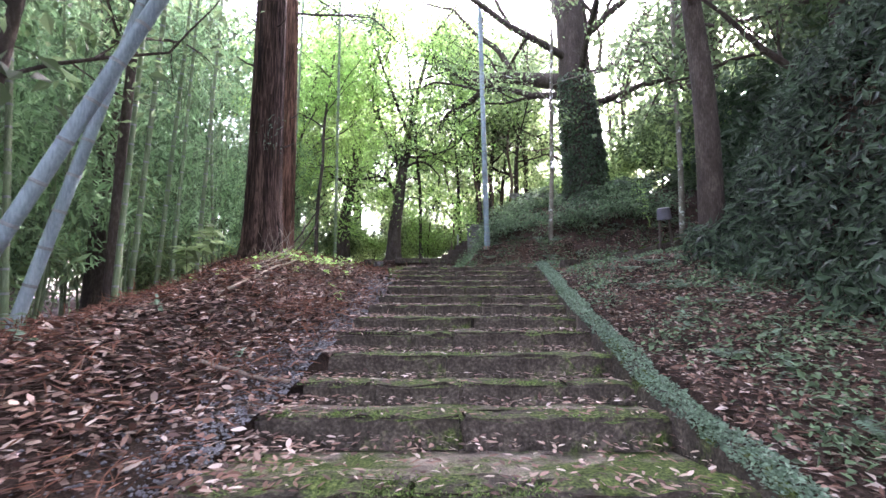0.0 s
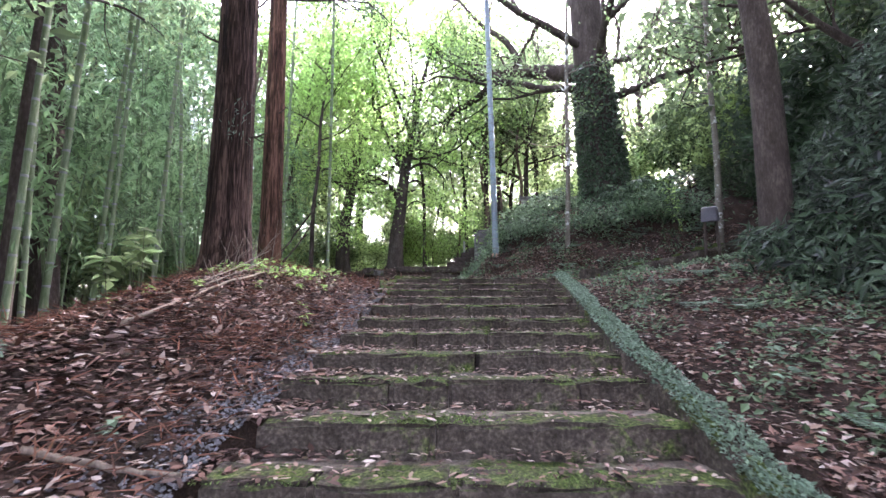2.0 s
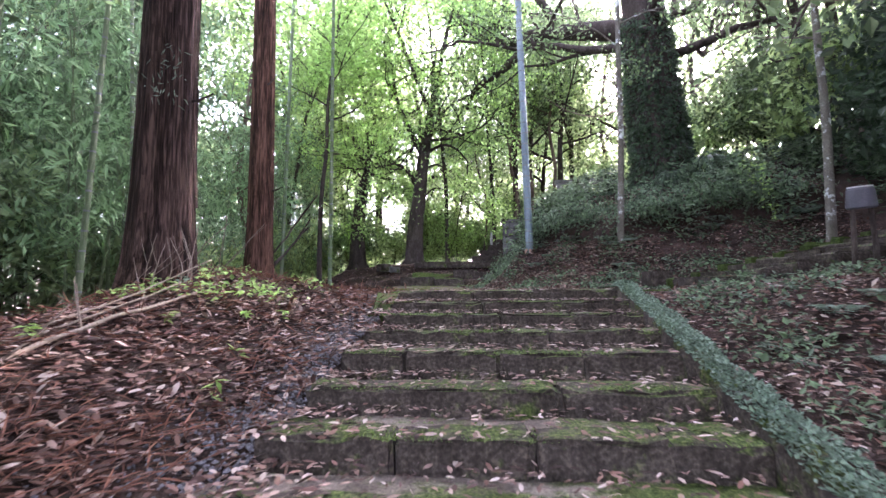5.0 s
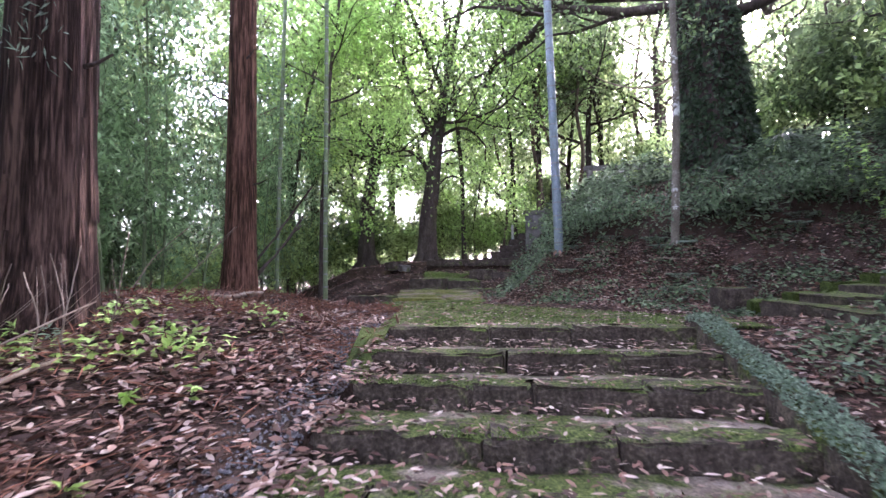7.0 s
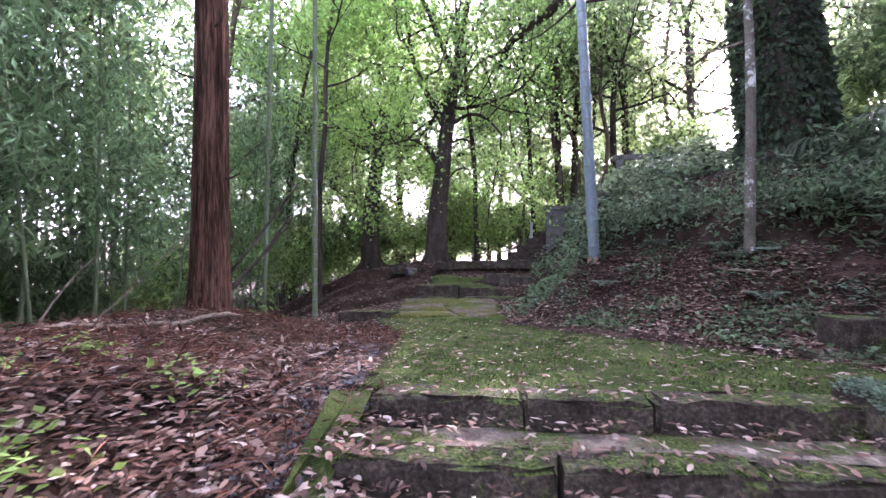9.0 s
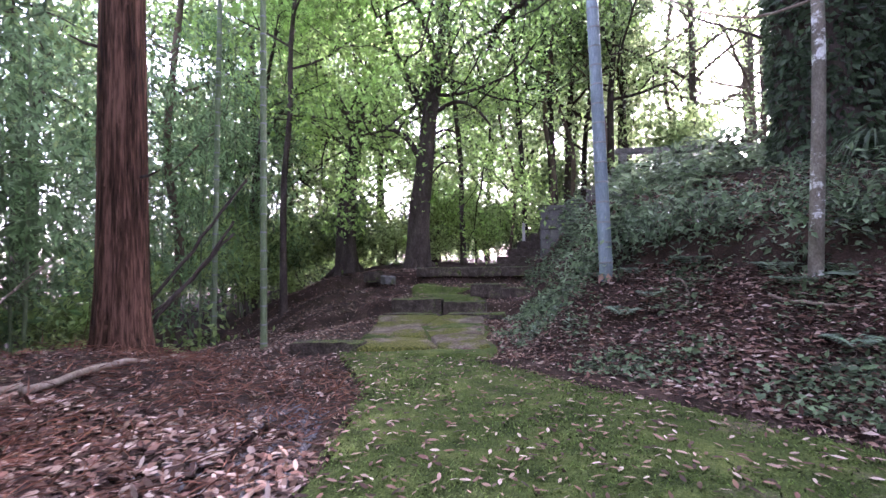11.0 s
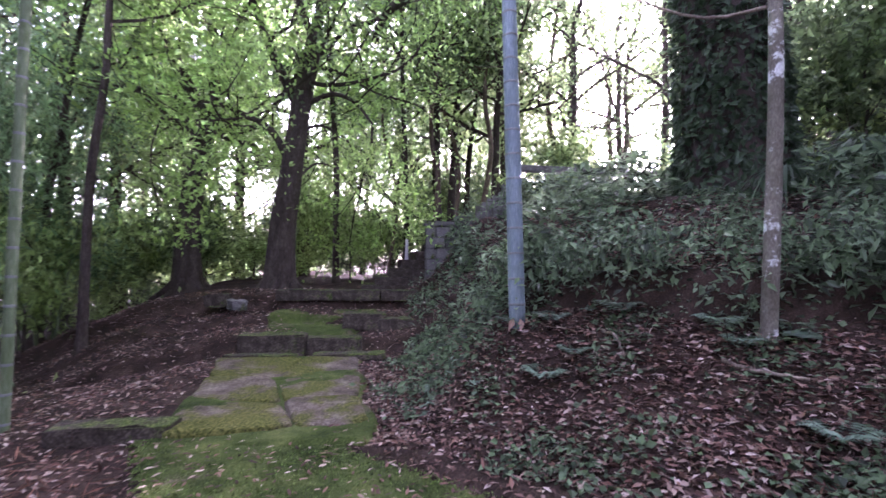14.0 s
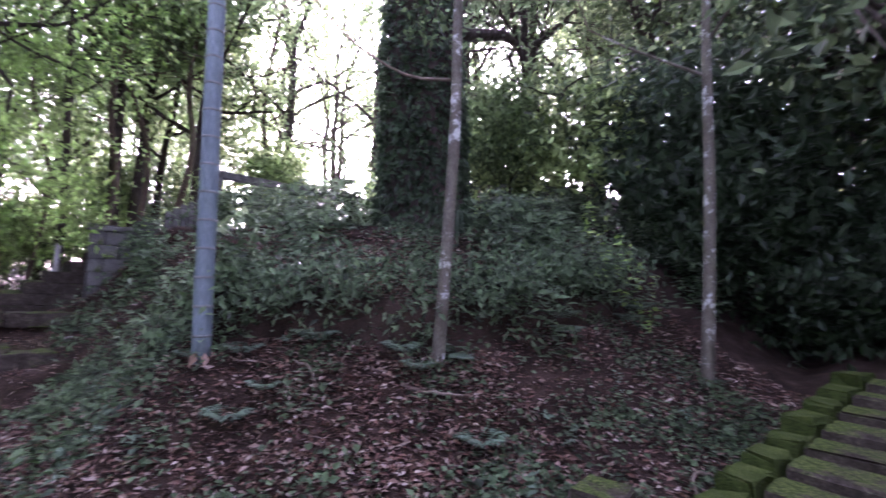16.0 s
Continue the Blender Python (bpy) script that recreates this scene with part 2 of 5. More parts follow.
def rough_box(sx, sy, sz, rng, jit=0.012, bev=0.018, top_bias=0.0):
    """A hewn block about its base centre with worn edges."""
    bm = bmesh.new()
    bmesh.ops.create_cube(bm, size=1)
    for v in bm.verts:
        v.co = Vector((v.co.x * sx, v.co.y * sy, (v.co.z + 0.5) * sz))
    cuts = max(1, int(sx / 0.17))
    bmesh.ops.subdivide_edges(bm, edges=[e for e in bm.edges if abs((e.verts[0].co - e.verts[1].co).x) > sx * 0.9], cuts=cuts, use_grid_fill=True)
    bmesh.ops.bevel(bm, geom=[e for e in bm.edges if e.calc_face_angle(0) > 0.5], offset=bev, segments=2, affect="EDGES")
    for v in bm.verts:
        v.co += Vector(rng.normal(0, jit, 3).tolist()) * Vector((0.6, 1, 0.7)).length * 0.6
    me = bpy.data.meshes.new("stone")
    bm.to_mesh(me)
    bm.free()
    return me


def grass_up(n, rng, up=0.5):
    A = rng.normal(0, 1, (n, 3))
    A[:, 2] = np.abs(A[:, 2]) * up + 0.15
    return unit(A)


# ---- the lie of the land ----
STEP_Y = [-0.45, 0.3, 1.05, 1.8, 2.58, 3.62, 4.25, 4.8, 5.42, 6.02, 6.67, 7.36, 8.03, 8.7, 9.44, 10.14, 10.9]
STEP_Z = [-0.3, -0.14, 0.02, 0.19, 0.36, 0.495, 0.61, 0.795, 0.955, 1.095, 1.225, 1.35, 1.5, 1.61, 1.735, 1.85, 1.985]


def path_z(y):
    return np.interp(y, [-40, -6, 0.18, 3.57, 7.64, 11.03, 15.5, 19.85, 20.05, 21.25, 21.4, 22.2, 22.45, 27, 40, 80], [-3.2, -1.6, -0.3, 0.45, 1.28, 1.93, 1.86, 1.93, 2.2, 2.3, 2.45, 2.52, 2.86, 2.95, 3.0, 2.0])


def step_right(y):
    return np.interp(y, [3.62, 6.0, 8.0, 9.4, 10.9], [1.74, 1.72, 1.9, 2.07, 2.22])


def step_left(y):
    return np.interp(y, [3.62, 5.4, 6.7, 8.0, 10.9], [-1.39, -1.16, -0.99, -0.97, -0.92])


def smooth(a, b, x):
    t = np.clip((x - a) / (b - a), 0, 1)
    return t * t * (3 - 2 * t)


def wobble(x, y):
    return 0.05 * np.sin(1.7 * x + 0.6 * y) * np.sin(1.3 * y - 0.4 * x) + 0.025 * np.sin(4.1 * x + 1.0) * np.sin(3.7 * y + 2.0)


def bank_foot(y):
    return np.interp(y, [0, 3, 4.5, 8.3, 9.6, 10.4], [3.6, 3.0, 2.35, 2.45, 2.75, 3.0])


def ground_z(x, y):
    x, y = np.asarray(x, dtype=float), np.asarray(y, dtype=float)
    c = path_z(y)
    # side of the stairs and of the landing
    xl = np.where(y < 11, step_left(y), np.interp(y, [11, 14, 16, 20, 23], [-1.2, -1.8, -2.3, -2.6, -3.5]))
    dl = np.maximum(xl - x, 0)
    lift = np.interp(y, [-2, 3, 9, 12, 14.4, 15.7, 17, 20, 30], [0.45, 0.6, 0.48, 0.3, 0.35, -0.02, -0.25, -0.2, 0.0])
    ridge = np.interp(y, [-5, 4, 9, 12, 16, 20], [1.6, 1.6, 2.2, 3.4, 3.6, 1.0])
    left = lift * smooth(0.1, 1.0, dl / ridge) - 1.5 * smooth(0.0, 4.5, dl - ridge) - 0.04 * np.maximum(dl - 8, 0)
    # right bank beside the stairs
    xr = np.where(y < 11.03, step_right(y) + 0.32, 2.6 + 0.9 * (np.minimum(y, 13) - 11.03))
    dr = np.maximum(x - xr, 0)
    foot = bank_foot(y)
    gentle = np.interp(y, [0, 5, 9, 11], [0.12, 0.16, 0.3, 0.16])
    right = gentle * np.minimum(dr, foot) + np.interp(y, [7.5, 9.3, 10.2], [2.6, 1.5, 0.25]) * 1.1 * smooth(0, 2.2, dr - foot) + np.interp(y, [8, 10.5], [0.5, 0.16]) * np.maximum(dr - foot - 1.0, 0) * (dr < 60)
    # hill behind the landing
    d1 = (x + 0.1) * 0.693 + (y - 15.4) * 0.72
    d2 = (x - 2.6) * 0.09 + (y - 12.8) * 0.995
    d3 = 1.4 * (x + 0.1 - 0.085 * (y - 15.4))
    d = np.maximum(np.minimum(np.minimum(d1, d2), d3), 0)
    hill = np.interp(d, [0, 0.5, 1.2, 1.9, 2.25, 2.5, 3.2, 5.5, 9, 40], [0, 0.1, 0.45, 1.05, 1.22, 1.7, 1.98, 3.05, 4.0, 16.0])
    hill = hill + 0.13 * np.clip(x - 3.6, 0, 5)
    hill = np.minimum(hill, 4.75 - c + 0.55 * np.maximum(x - 7.5, 0))
    hill = np.where(y > 22.9, np.minimum(hill, np.interp(d, [0, 1, 3, 40], [0, 0.35, 1.75, 3])), hill)
    w = smooth(12.3, 13.0, y)
    z = c + left + np.where(x > 0, (1 - w) * right + w * hill, w * hill)
    inside = (x > xl - 0.05) & (x < xr + 0.05) & (y < 11.4)
    flat = (d1 < 0.05) & (x > -1.9) & (x < 3.1) & (y > 11) & (y < 16.2)
    z = z + np.where(inside, -0.28, np.where(flat, np.minimum(wobble(x, y), -0.02), wobble(x, y)))
    far = smooth(35, 120, np.hypot(x, y - 10))
    return z * (1 - far) + far * 1.0


def G(x, y):
    return float(ground_z(x, y))


def axis_steps(lo, hi, step, reach):
    mid = np.arange(lo, hi + 1e-6, step)
    grow = step * np.cumprod(np.full(60, 1.16))
    out = np.cumsum(grow)
    out = out[out < reach]
    return np.concatenate([lo - out[::-1], mid, hi + out])


gx, gy = axis_steps(-9, 9, 0.14, 600), axis_steps(-3, 27, 0.14, 600)
GX, GY = np.meshgrid(gx, gy, indexing="ij")
GV = np.stack([GX, GY, ground_z(GX, GY)], -1).reshape(-1, 3)
ny = len(gy)
ii, jj = np.meshgrid(np.arange(len(gx) - 1), np.arange(ny - 1), indexing="ij")
GF = np.stack([ii * ny + jj, (ii + 1) * ny + jj, (ii + 1) * ny + jj + 1, ii * ny + jj + 1], -1).reshape(-1, 4)
place("ground", mesh_of("ground", GV, GF, "soil", True), label="dark forest soil under brown fallen leaves", category="ground", kind="structure")


# ---- the main stairs ----
rng = np.random.default_rng(3)
stairs = place("stone_staircase", None, label="worn mossy stone steps climbing through the wood", category="staircase")
for k, (y, z) in enumerate(zip(STEP_Y, STEP_Z)):
    l, r = float(step_left(y)) - rng.uniform(-0.08, 0.12), float(step_right(y))
    depth, rise = 0.30, 0.27
    n = int(rng.integers(2, 5))
    cuts = np.sort(np.concatenate([[0, 1], (np.arange(1, n) + rng.uniform(-0.25, 0.25, n - 1)) / n]))
    for a, b in zip(cuts[:-1], cuts[1:]):
        w = (b - a) * (r - l) - 0.004
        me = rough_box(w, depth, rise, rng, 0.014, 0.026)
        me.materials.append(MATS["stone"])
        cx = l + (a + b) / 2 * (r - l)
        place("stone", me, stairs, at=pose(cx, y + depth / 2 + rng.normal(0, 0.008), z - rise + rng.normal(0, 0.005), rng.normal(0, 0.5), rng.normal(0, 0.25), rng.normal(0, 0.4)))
    # trodden tread behind the stones
    if k < len(STEP_Y) - 1:
        nx, nyy = 26, 8
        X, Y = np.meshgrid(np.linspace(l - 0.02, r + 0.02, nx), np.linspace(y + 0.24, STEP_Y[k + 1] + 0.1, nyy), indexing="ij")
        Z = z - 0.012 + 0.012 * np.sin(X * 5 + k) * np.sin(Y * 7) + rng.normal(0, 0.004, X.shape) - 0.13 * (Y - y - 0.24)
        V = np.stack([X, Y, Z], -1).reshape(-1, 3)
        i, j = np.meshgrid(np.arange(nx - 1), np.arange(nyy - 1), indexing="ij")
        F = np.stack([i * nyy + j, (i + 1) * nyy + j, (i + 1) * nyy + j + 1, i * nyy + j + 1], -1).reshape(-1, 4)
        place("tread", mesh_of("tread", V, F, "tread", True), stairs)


def tread_z(y):
    k = np.searchsorted(STEP_Y, y) - 1
    return np.asarray(STEP_Z)[np.clip(k, 0, len(STEP_Z) - 1)]


# sloping kerb at the side of the stairs, grown over with small creepers
ky = np.linspace(0.3, 11.2, 90)
kerb_z = np.interp(ky, STEP_Y, STEP_Z) + 0.05
V, F = [], []
for i, (y, z) in enumerate(zip(ky, kerb_z)):
    x0 = float(step_right(y)) - 0.03
    w = np.interp(y, [0, 11], [0.2, 0.18]) + 0.03 * math.sin(y * 5)
    for dx, dz in ((0, -0.3), (0, -0.03), (0.05, 0.03), (w * 0.5, 0.045), (w - 0.05, 0.02), (w, -0.05), (w + 0.05, -0.35)):
        V.append((x0 + dx, y, z + dz + 0.015 * math.sin(y * 9 + dx * 8)))
    if i:
        F += [[(i - 1) * 7 + q, i * 7 + q, i * 7 + q + 1, (i - 1) * 7 + q + 1] for q in range(6)]
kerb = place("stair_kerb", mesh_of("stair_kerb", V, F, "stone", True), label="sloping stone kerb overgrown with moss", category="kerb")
n = 15000
y = rng.uniform(0.3, 11.2, n)
u = rng.uniform(-0.2, 1.15, n) * rng.uniform(0.3, 1, n) ** 0.3
x = step_right(y) + u * (0.19 + 0.04 * np.sin(2.3 * y) * np.sin(5.1 * y))
z = np.interp(y, STEP_Y, STEP_Z) + 0.09 - 0.14 * np.maximum(np.abs(u - 0.5) - 0.35, 0) + rng.uniform(-0.01, 0.035, n)
V, F = leaves(np.stack([x, y, z], -1), grass_up(n, rng, 0.4), rng.normal(0, 0.5, (n, 3)) + [0, 0, 1], rng.uniform(0.02, 0.045, n), rng.uniform(0.015, 0.028, n))
place("creeper_carpet", mesh_of("creeper_carpet", V, F, "leaf_ivy"), label="pale green creeper covering the stair kerb", category="creeper", kind="stuff")

# landing: mossy ground above the stairs
def landing_in(x, y):
    edge = (x + 0.1) * 0.693 + (y - 15.4) * 0.72
    return (edge < 0.05) & (x > np.interp(y, [11, 14, 16, 19.4], [-1.0, -1.35, -2.3, -2.5]) - 0.1) & (y > 11.03) & (x < 3.1)


lx, ly = np.arange(-2.7, 3.2, 0.09), np.arange(11.2, 16.2, 0.09)
LX, LY = np.meshgrid(lx, ly, indexing="ij")
LZ = path_z(LY) + 0.035 + 0.012 * np.sin(3 * LX + LY) * np.sin(2.3 * LY) + rng.normal(0, 0.004, LX.shape)
keep = landing_in(LX, LY)
nn = len(ly)
F = [[a * nn + b, (a + 1) * nn + b, (a + 1) * nn + b + 1, a * nn + b + 1] for a in range(len(lx) - 1) for b in range(nn - 1) if keep[a, b] and keep[a + 1, b] and keep[a, b + 1] and keep[a + 1, b + 1]]
LZ = np.where(keep, LZ, LZ - 0.06)
place("landing", mesh_of("landing", np.stack([LX, LY, LZ], -1).reshape(-1, 3), F, "moss", True), label="flat landing carpeted with green moss", category="landing", kind="structure")


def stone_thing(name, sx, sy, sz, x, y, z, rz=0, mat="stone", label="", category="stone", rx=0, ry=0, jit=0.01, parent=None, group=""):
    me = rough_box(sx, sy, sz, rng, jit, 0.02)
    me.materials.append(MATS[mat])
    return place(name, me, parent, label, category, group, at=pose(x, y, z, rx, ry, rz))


LAB = "mossy hewn stone block edging the path"
stone_thing("stone_block", 1.1, 0.32, 0.26, -2.6, 16.2, 1.77, 2, label=LAB, group="path stones")
stone_thing("stone_block", 1.14, 0.42, 0.4, -1.85, 19.83, 1.93, 0, label="thick mossy hewn block forming a step", group="path stones")
stone_thing("stone_block", 1.2, 0.3, 0.11, -1.98, 19.44, 1.93, -2, label="thin mossy stone slab on the path", group="path stones")
stone_thing("stone_block", 0.96, 0.4, 0.3, -0.78, 19.9, 1.96, 1, label=LAB, group="path stones")
stone_thing("stone_block", 1.25, 0.3, 0.12, -0.5, 19.45, 1.93, 2, label="thin mossy stone slab on the path", group="path stones")
stone_thing("stone_block", 0.86, 0.5, 0.34, -0.27, 20.85, 2.25, 2, label="thick mossy hewn block beside the path", group="path stones")
stone_thing("stone_block", 0.7, 0.45, 0.3, 0.35, 20.7, 2.2, 6, label=LAB, group="path stones")
for a, b in ((-2.3, -1.05), (-1.03, 0.05), (0.07, 1.05)):
    stone_thing("stone_block", b - a, 0.38, 0.25, (a + b) / 2, 22.4, 2.71, 0.6, label="long mossy kerbstone at the edge of the terrace", group="terrace kerb")
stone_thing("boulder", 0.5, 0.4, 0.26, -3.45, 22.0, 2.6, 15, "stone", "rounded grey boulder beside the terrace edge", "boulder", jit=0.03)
stone_thing("boulder", 0.34, 0.3, 0.2, -3.0, 21.8, 2.55, 40, "wall_stone", "small pale boulder beside the terrace edge", "boulder", jit=0.03)
# mossy upper path in two levels
def path_sheet(x0, x1, y0, y1, lift, label):
    px, py = np.arange(0, 1.001, 0.04), np.arange(y0, y1, 0.08)
    U, Y = np.meshgrid(px, py, indexing="ij")
    a, b = np.interp(Y, [y0, y1], x0), np.interp(Y, [y0, y1], x1)
    X = a + (b - a) * U + 0.06 * np.sin(Y * 4.3)
    Z = path_z(Y) + lift + 0.03 * np.sin(2.1 * X) * np.sin(2.7 * Y) + rng.normal(0, 0.005, X.shape) - 0.12 * (np.abs(U - 0.5) > 0.47) - 0.1 * (Y < y0 + 0.05) - 0.1 * (Y > y1 - 0.1)
    m = len(py)
    i, j = np.meshgrid(np.arange(len(px) - 1), np.arange(m - 1), indexing="ij")
    F = np.stack([i * m + j, (i + 1) * m + j, (i + 1) * m + j + 1, i * m + j + 1], -1).reshape(-1, 4)
    place("path", mesh_of("path", np.stack([X, Y, Z], -1).reshape(-1, 3), F, "moss", True), label=label, category="path", kind="structure")


path_sheet((-2.3, -2.45), (0.0, -0.3), 15.7, 19.75, 0.05, "sloping mossy earth path below the terrace")
path_sheet((-2.4, -2.2), (-0.6, 0.1), 20.05, 22.2, 0.03, "upper mossy earth path below the terrace")

# worn flagstones sunk in the sloping path
paving = place("flagstone_path", None, label="worn uneven flagstones sunk in the mossy path", category="paving")
rng = np.random.default_rng(17)


def flag_corner(a, b):
    """Corner of the crooked net of flagstones; a across, b along the path."""
    q = np.random.default_rng(100 + a * 17 + b * 5)
    y = 16.12 + b * 1.08 + q.normal(0, 0.12)
    x0, x1 = -2.25 - 0.09 * (y - 16), -0.12 - 0.06 * (y - 16)
    return x0 + (x1 - x0) * (0, 0.58, 1)[a] + q.normal(0, 0.16 if a == 1 else 0.06), y


for a in range(2):
    for b in range(3):
        ring = [flag_corner(a, b), flag_corner(a + 1, b), flag_corner(a + 1, b + 1), flag_corner(a, b + 1)]
        c = np.mean(ring, 0)
        edge = []
        for k in range(4):
            p, q = np.array(ring[k]), np.array(ring[(k + 1) % 4])
            for f in (0.12, 0.5, 0.88):
                w = p + (q - p) * f
                edge.append(c + (w - c) * (1 - 0.009 / max(np.linalg.norm(w - c), 0.1)) + rng.normal(0, 0.014, 2))
        edge = np.array(edge)
        tip, lean = rng.normal(0.08, 0.006), rng.normal(0, 0.02, 2)
        top = path_z(edge[:, 1]) + tip + ((edge - c) * lean).sum(1)
        n = len(edge)
        inner = c + (edge - c) * 0.93
        V = np.concatenate([np.c_[edge, top - 0.22], np.c_[edge, top - 0.022], np.c_[inner, top + 0.004 + rng.normal(0, 0.004, n)], [[*c, path_z(c[1]) + tip + 0.008]]])
        F = [[r * n + k, r * n + (k + 1) % n, (r + 1) * n + (k + 1) % n, (r + 1) * n + k] for r in range(2) for k in range(n)] + [[2 * n + k, 2 * n + (k + 1) % n, 3 * n] for k in range(n)]
        place("flagstone", mesh_of("flagstone", V, F, "flagstone", True), paving)

# side stairs climbing to the right of the landing
side = place("side_staircase", None, label="short mossy stone stairs leading off the landing", category="staircase")
for i in range(9):
    x, z = 3.75 + 0.42 * i, 2.06 + 0.1 * i
    for a in range(2):
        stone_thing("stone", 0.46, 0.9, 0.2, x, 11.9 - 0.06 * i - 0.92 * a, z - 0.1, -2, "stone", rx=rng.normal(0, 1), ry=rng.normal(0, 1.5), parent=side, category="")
    stone_thing("side_stone", 0.44, 0.28, 0.24, x, 12.55 - 0.07 * i, z - 0.12 + rng.normal(0, 0.02), -8 + rng.normal(0, 4), "moss", parent=side, category="", jit=0.02)
stone_thing("stone_block", 0.42, 0.4, 0.34, 3.55, 13.1, 1.95, 10, label="squarish mossy boulder beside the landing", category="boulder")

# ---- terrace wall, upper stairs and balustrade ----
wall = place("retaining_wall", None, label="grey weathered stone retaining wall of a terrace", category="wall")
for c in range(7):
    z = 2.6 + c * 0.28
    off = 0.0 if c % 2 else 0.25
    xs = np.concatenate([[1.2], np.arange(1.2 + 0.5 - off, 3.6, 0.5), [3.7]])
    for a, b in zip(xs[:-1], xs[1:]):
        if b - a > 0.06:
            stone_thing("stone", b - a - 0.012, 0.35, 0.27, (a + b) / 2, 23.1 + rng.normal(0, 0.008), z, 0, "wall_stone", parent=wall, category="", jit=0.006)
stone_thing("coping", 2.6, 0.45, 0.12, 2.45, 23.1, 4.56, 0, "wall_stone", parent=wall, category="")
# darker mossy stone than the wall: shade on their side is set by colour
up = place("upper_staircase", None, label="steep stone stairs to the terrace, shade in their colour", category="staircase")
for i in range(6):
    x0 = -0.66 + 0.345 * i
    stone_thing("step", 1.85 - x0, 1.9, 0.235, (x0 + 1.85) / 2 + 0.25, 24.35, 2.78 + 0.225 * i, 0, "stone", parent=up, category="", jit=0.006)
rail = place("balustrade", None, label="grey stone balustrade with square posts round the terrace", category="balustrade")
for i in range(9):
    stone_thing("post", 0.2, 0.2, 1.5, 3.5 + 0.95 * i, 22.95, 4.65, 0, "wall_stone", parent=rail, category="", jit=0.004)
stone_thing("top_rail", 8.2, 0.22, 0.17, 7.4, 22.95, 6.05, 0, "wall_stone", parent=rail, category="", jit=0.004)
stone_thing("lower_rail", 8.0, 0.14, 0.14, 7.4, 22.95, 5.2, 0, "wall_stone", parent=rail, category="", jit=0.004)
for i in range(5):
    stone_thing("picket", 0.12, 0.14, 0.5 + 0.1 * i, 2.62 + 0.16 * i, 23.3 + 0.02 * i, 4.66, 0, "wall_stone", parent=rail, category="", jit=0.004)
stone_thing("end_post", 0.2, 0.22, 1.1, 3.38, 23.35, 4.66, 0, "wall_stone", parent=rail, category="", jit=0.012)
stone_thing("white_post", 0.07, 0.07, 1.05, 0.75, 23.55, 3.2, 0, "white_post", "weathered white post standing beside the terrace stairs", "post")
stone_thing("stone_basin", 0.45, 0.4, 0.16, 2.2, 23.1, 4.68, 0, "wall_stone", "small dark stone basin on the terrace wall", "basin")

# ---- trees and bamboo ----
def grow(rng, start, way, length, r, depth, out, tips, bend=0.35, kids=3, lift=0.15, sides=7):
    """A limb and its side limbs; twig ends are gathered in tips."""
    n = 7
    p, d = np.array(start, dtype=float), unit(np.array(way, dtype=float))
    pts = [p.copy()]
    for i in range(n):
        d = unit(d + rng.normal(0, bend / n * 1.6, 3) + [0, 0, lift / n])
        p = p + d * length / n
        pts.append(p.copy())
    m = 6 if depth > 1 else 4
    out.append(tube(bez(pts, m), np.linspace(r, r * (0.55 if depth else 0.25), m), sides if depth > 1 else 4 if depth else 3, cap=False))
    if depth == 0:
        tips += pts[2:]
        return
    for k in range(kids):
        f = (0.4 + 0.6 * (k + rng.uniform(0, 0.8)) / kids) if k < kids - 1 else 1.0
        q = pts[min(int(f * n), n)]
        side = unit(rng.normal(0, 1, 3) + [0, 0, 0.2])
        grow(rng, q, unit(d + side * rng.uniform(0.6, 1.2)), length * rng.uniform(0.5, 0.75), r * (0.5 if k < kids - 1 else 0.58), depth - 1, out, tips, bend, kids, lift, sides)
    tips += pts[4:]


def crown(rng, tips, per, spread, L, W, droop=0.0, flat=0.6):
    tips = np.array(tips)
    C = np.repeat(tips, per, 0)
    n = len(C)
    P = C + rng.normal(0, spread, (n, 3)) * [1, 1, flat]
    A = rng.normal(0, 1, (n, 3)) + [0, 0, -droop]
    N = rng.normal(0, 0.7, (n, 3)) + [0, 0, 1]
    s = rng.uniform(0.6, 1.25, n)
    return leaves(P, A, N, L * s, W * s)


def tree(name, seed, height, r, label, mat="bark", leaf="leaf_green", lean=(0, 0), depth=3, kids=3, first=0.45, per=9, spread=0.35, L=0.14, W=0.07, limb=0.5, bend=0.4, at=None, group="", crook=0.25, flat=0.6, lift=0.15):
    rng = np.random.default_rng(seed)
    root = place(name, None, label=label, category="tree", group=group)
    pts = [np.array([0, 0, -0.25])]
    for i in range(1, 8):
        f = i / 7
        pts.append(np.array([lean[0] * f * f + rng.normal(0, crook * 0.3) * f, lean[1] * f * f + rng.normal(0, crook * 0.3) * f, height * f]))
    line = bez(pts, 22)
    rad = r * (1 - 0.62 * np.linspace(0, 1, 22)) + r * 0.55 * np.exp(-np.linspace(0, 1, 22) * height / (r * 4))
    out, tips = [tube(line, rad, 12, False, 0.035, 5, seed)], []
    for k in range(5 + kids):
        f = first + (1 - first) * (k + 0.5) / (5 + kids)
        q = line[int(f * 21)]
        a = k * 2.4 + rng.uniform(0, 1)
        grow(rng, q, (math.cos(a), math.sin(a), rng.uniform(0.15, 0.9)), height * limb * rng.uniform(0.4, 0.75) * (1.2 - 0.6 * f), r * (1 - 0.6 * f) * 0.55, depth - 1, out, tips, bend, kids, lift)
    V, F = join(out)
    place("trunk", mesh_of("trunk", V, F, mat, True), root)
    V, F = crown(rng, tips, per, spread, L, W, flat=flat)
    place("crown", mesh_of("crown", V, F, leaf), root)
    if at is not None:
        root.matrix_basis = at
    return root


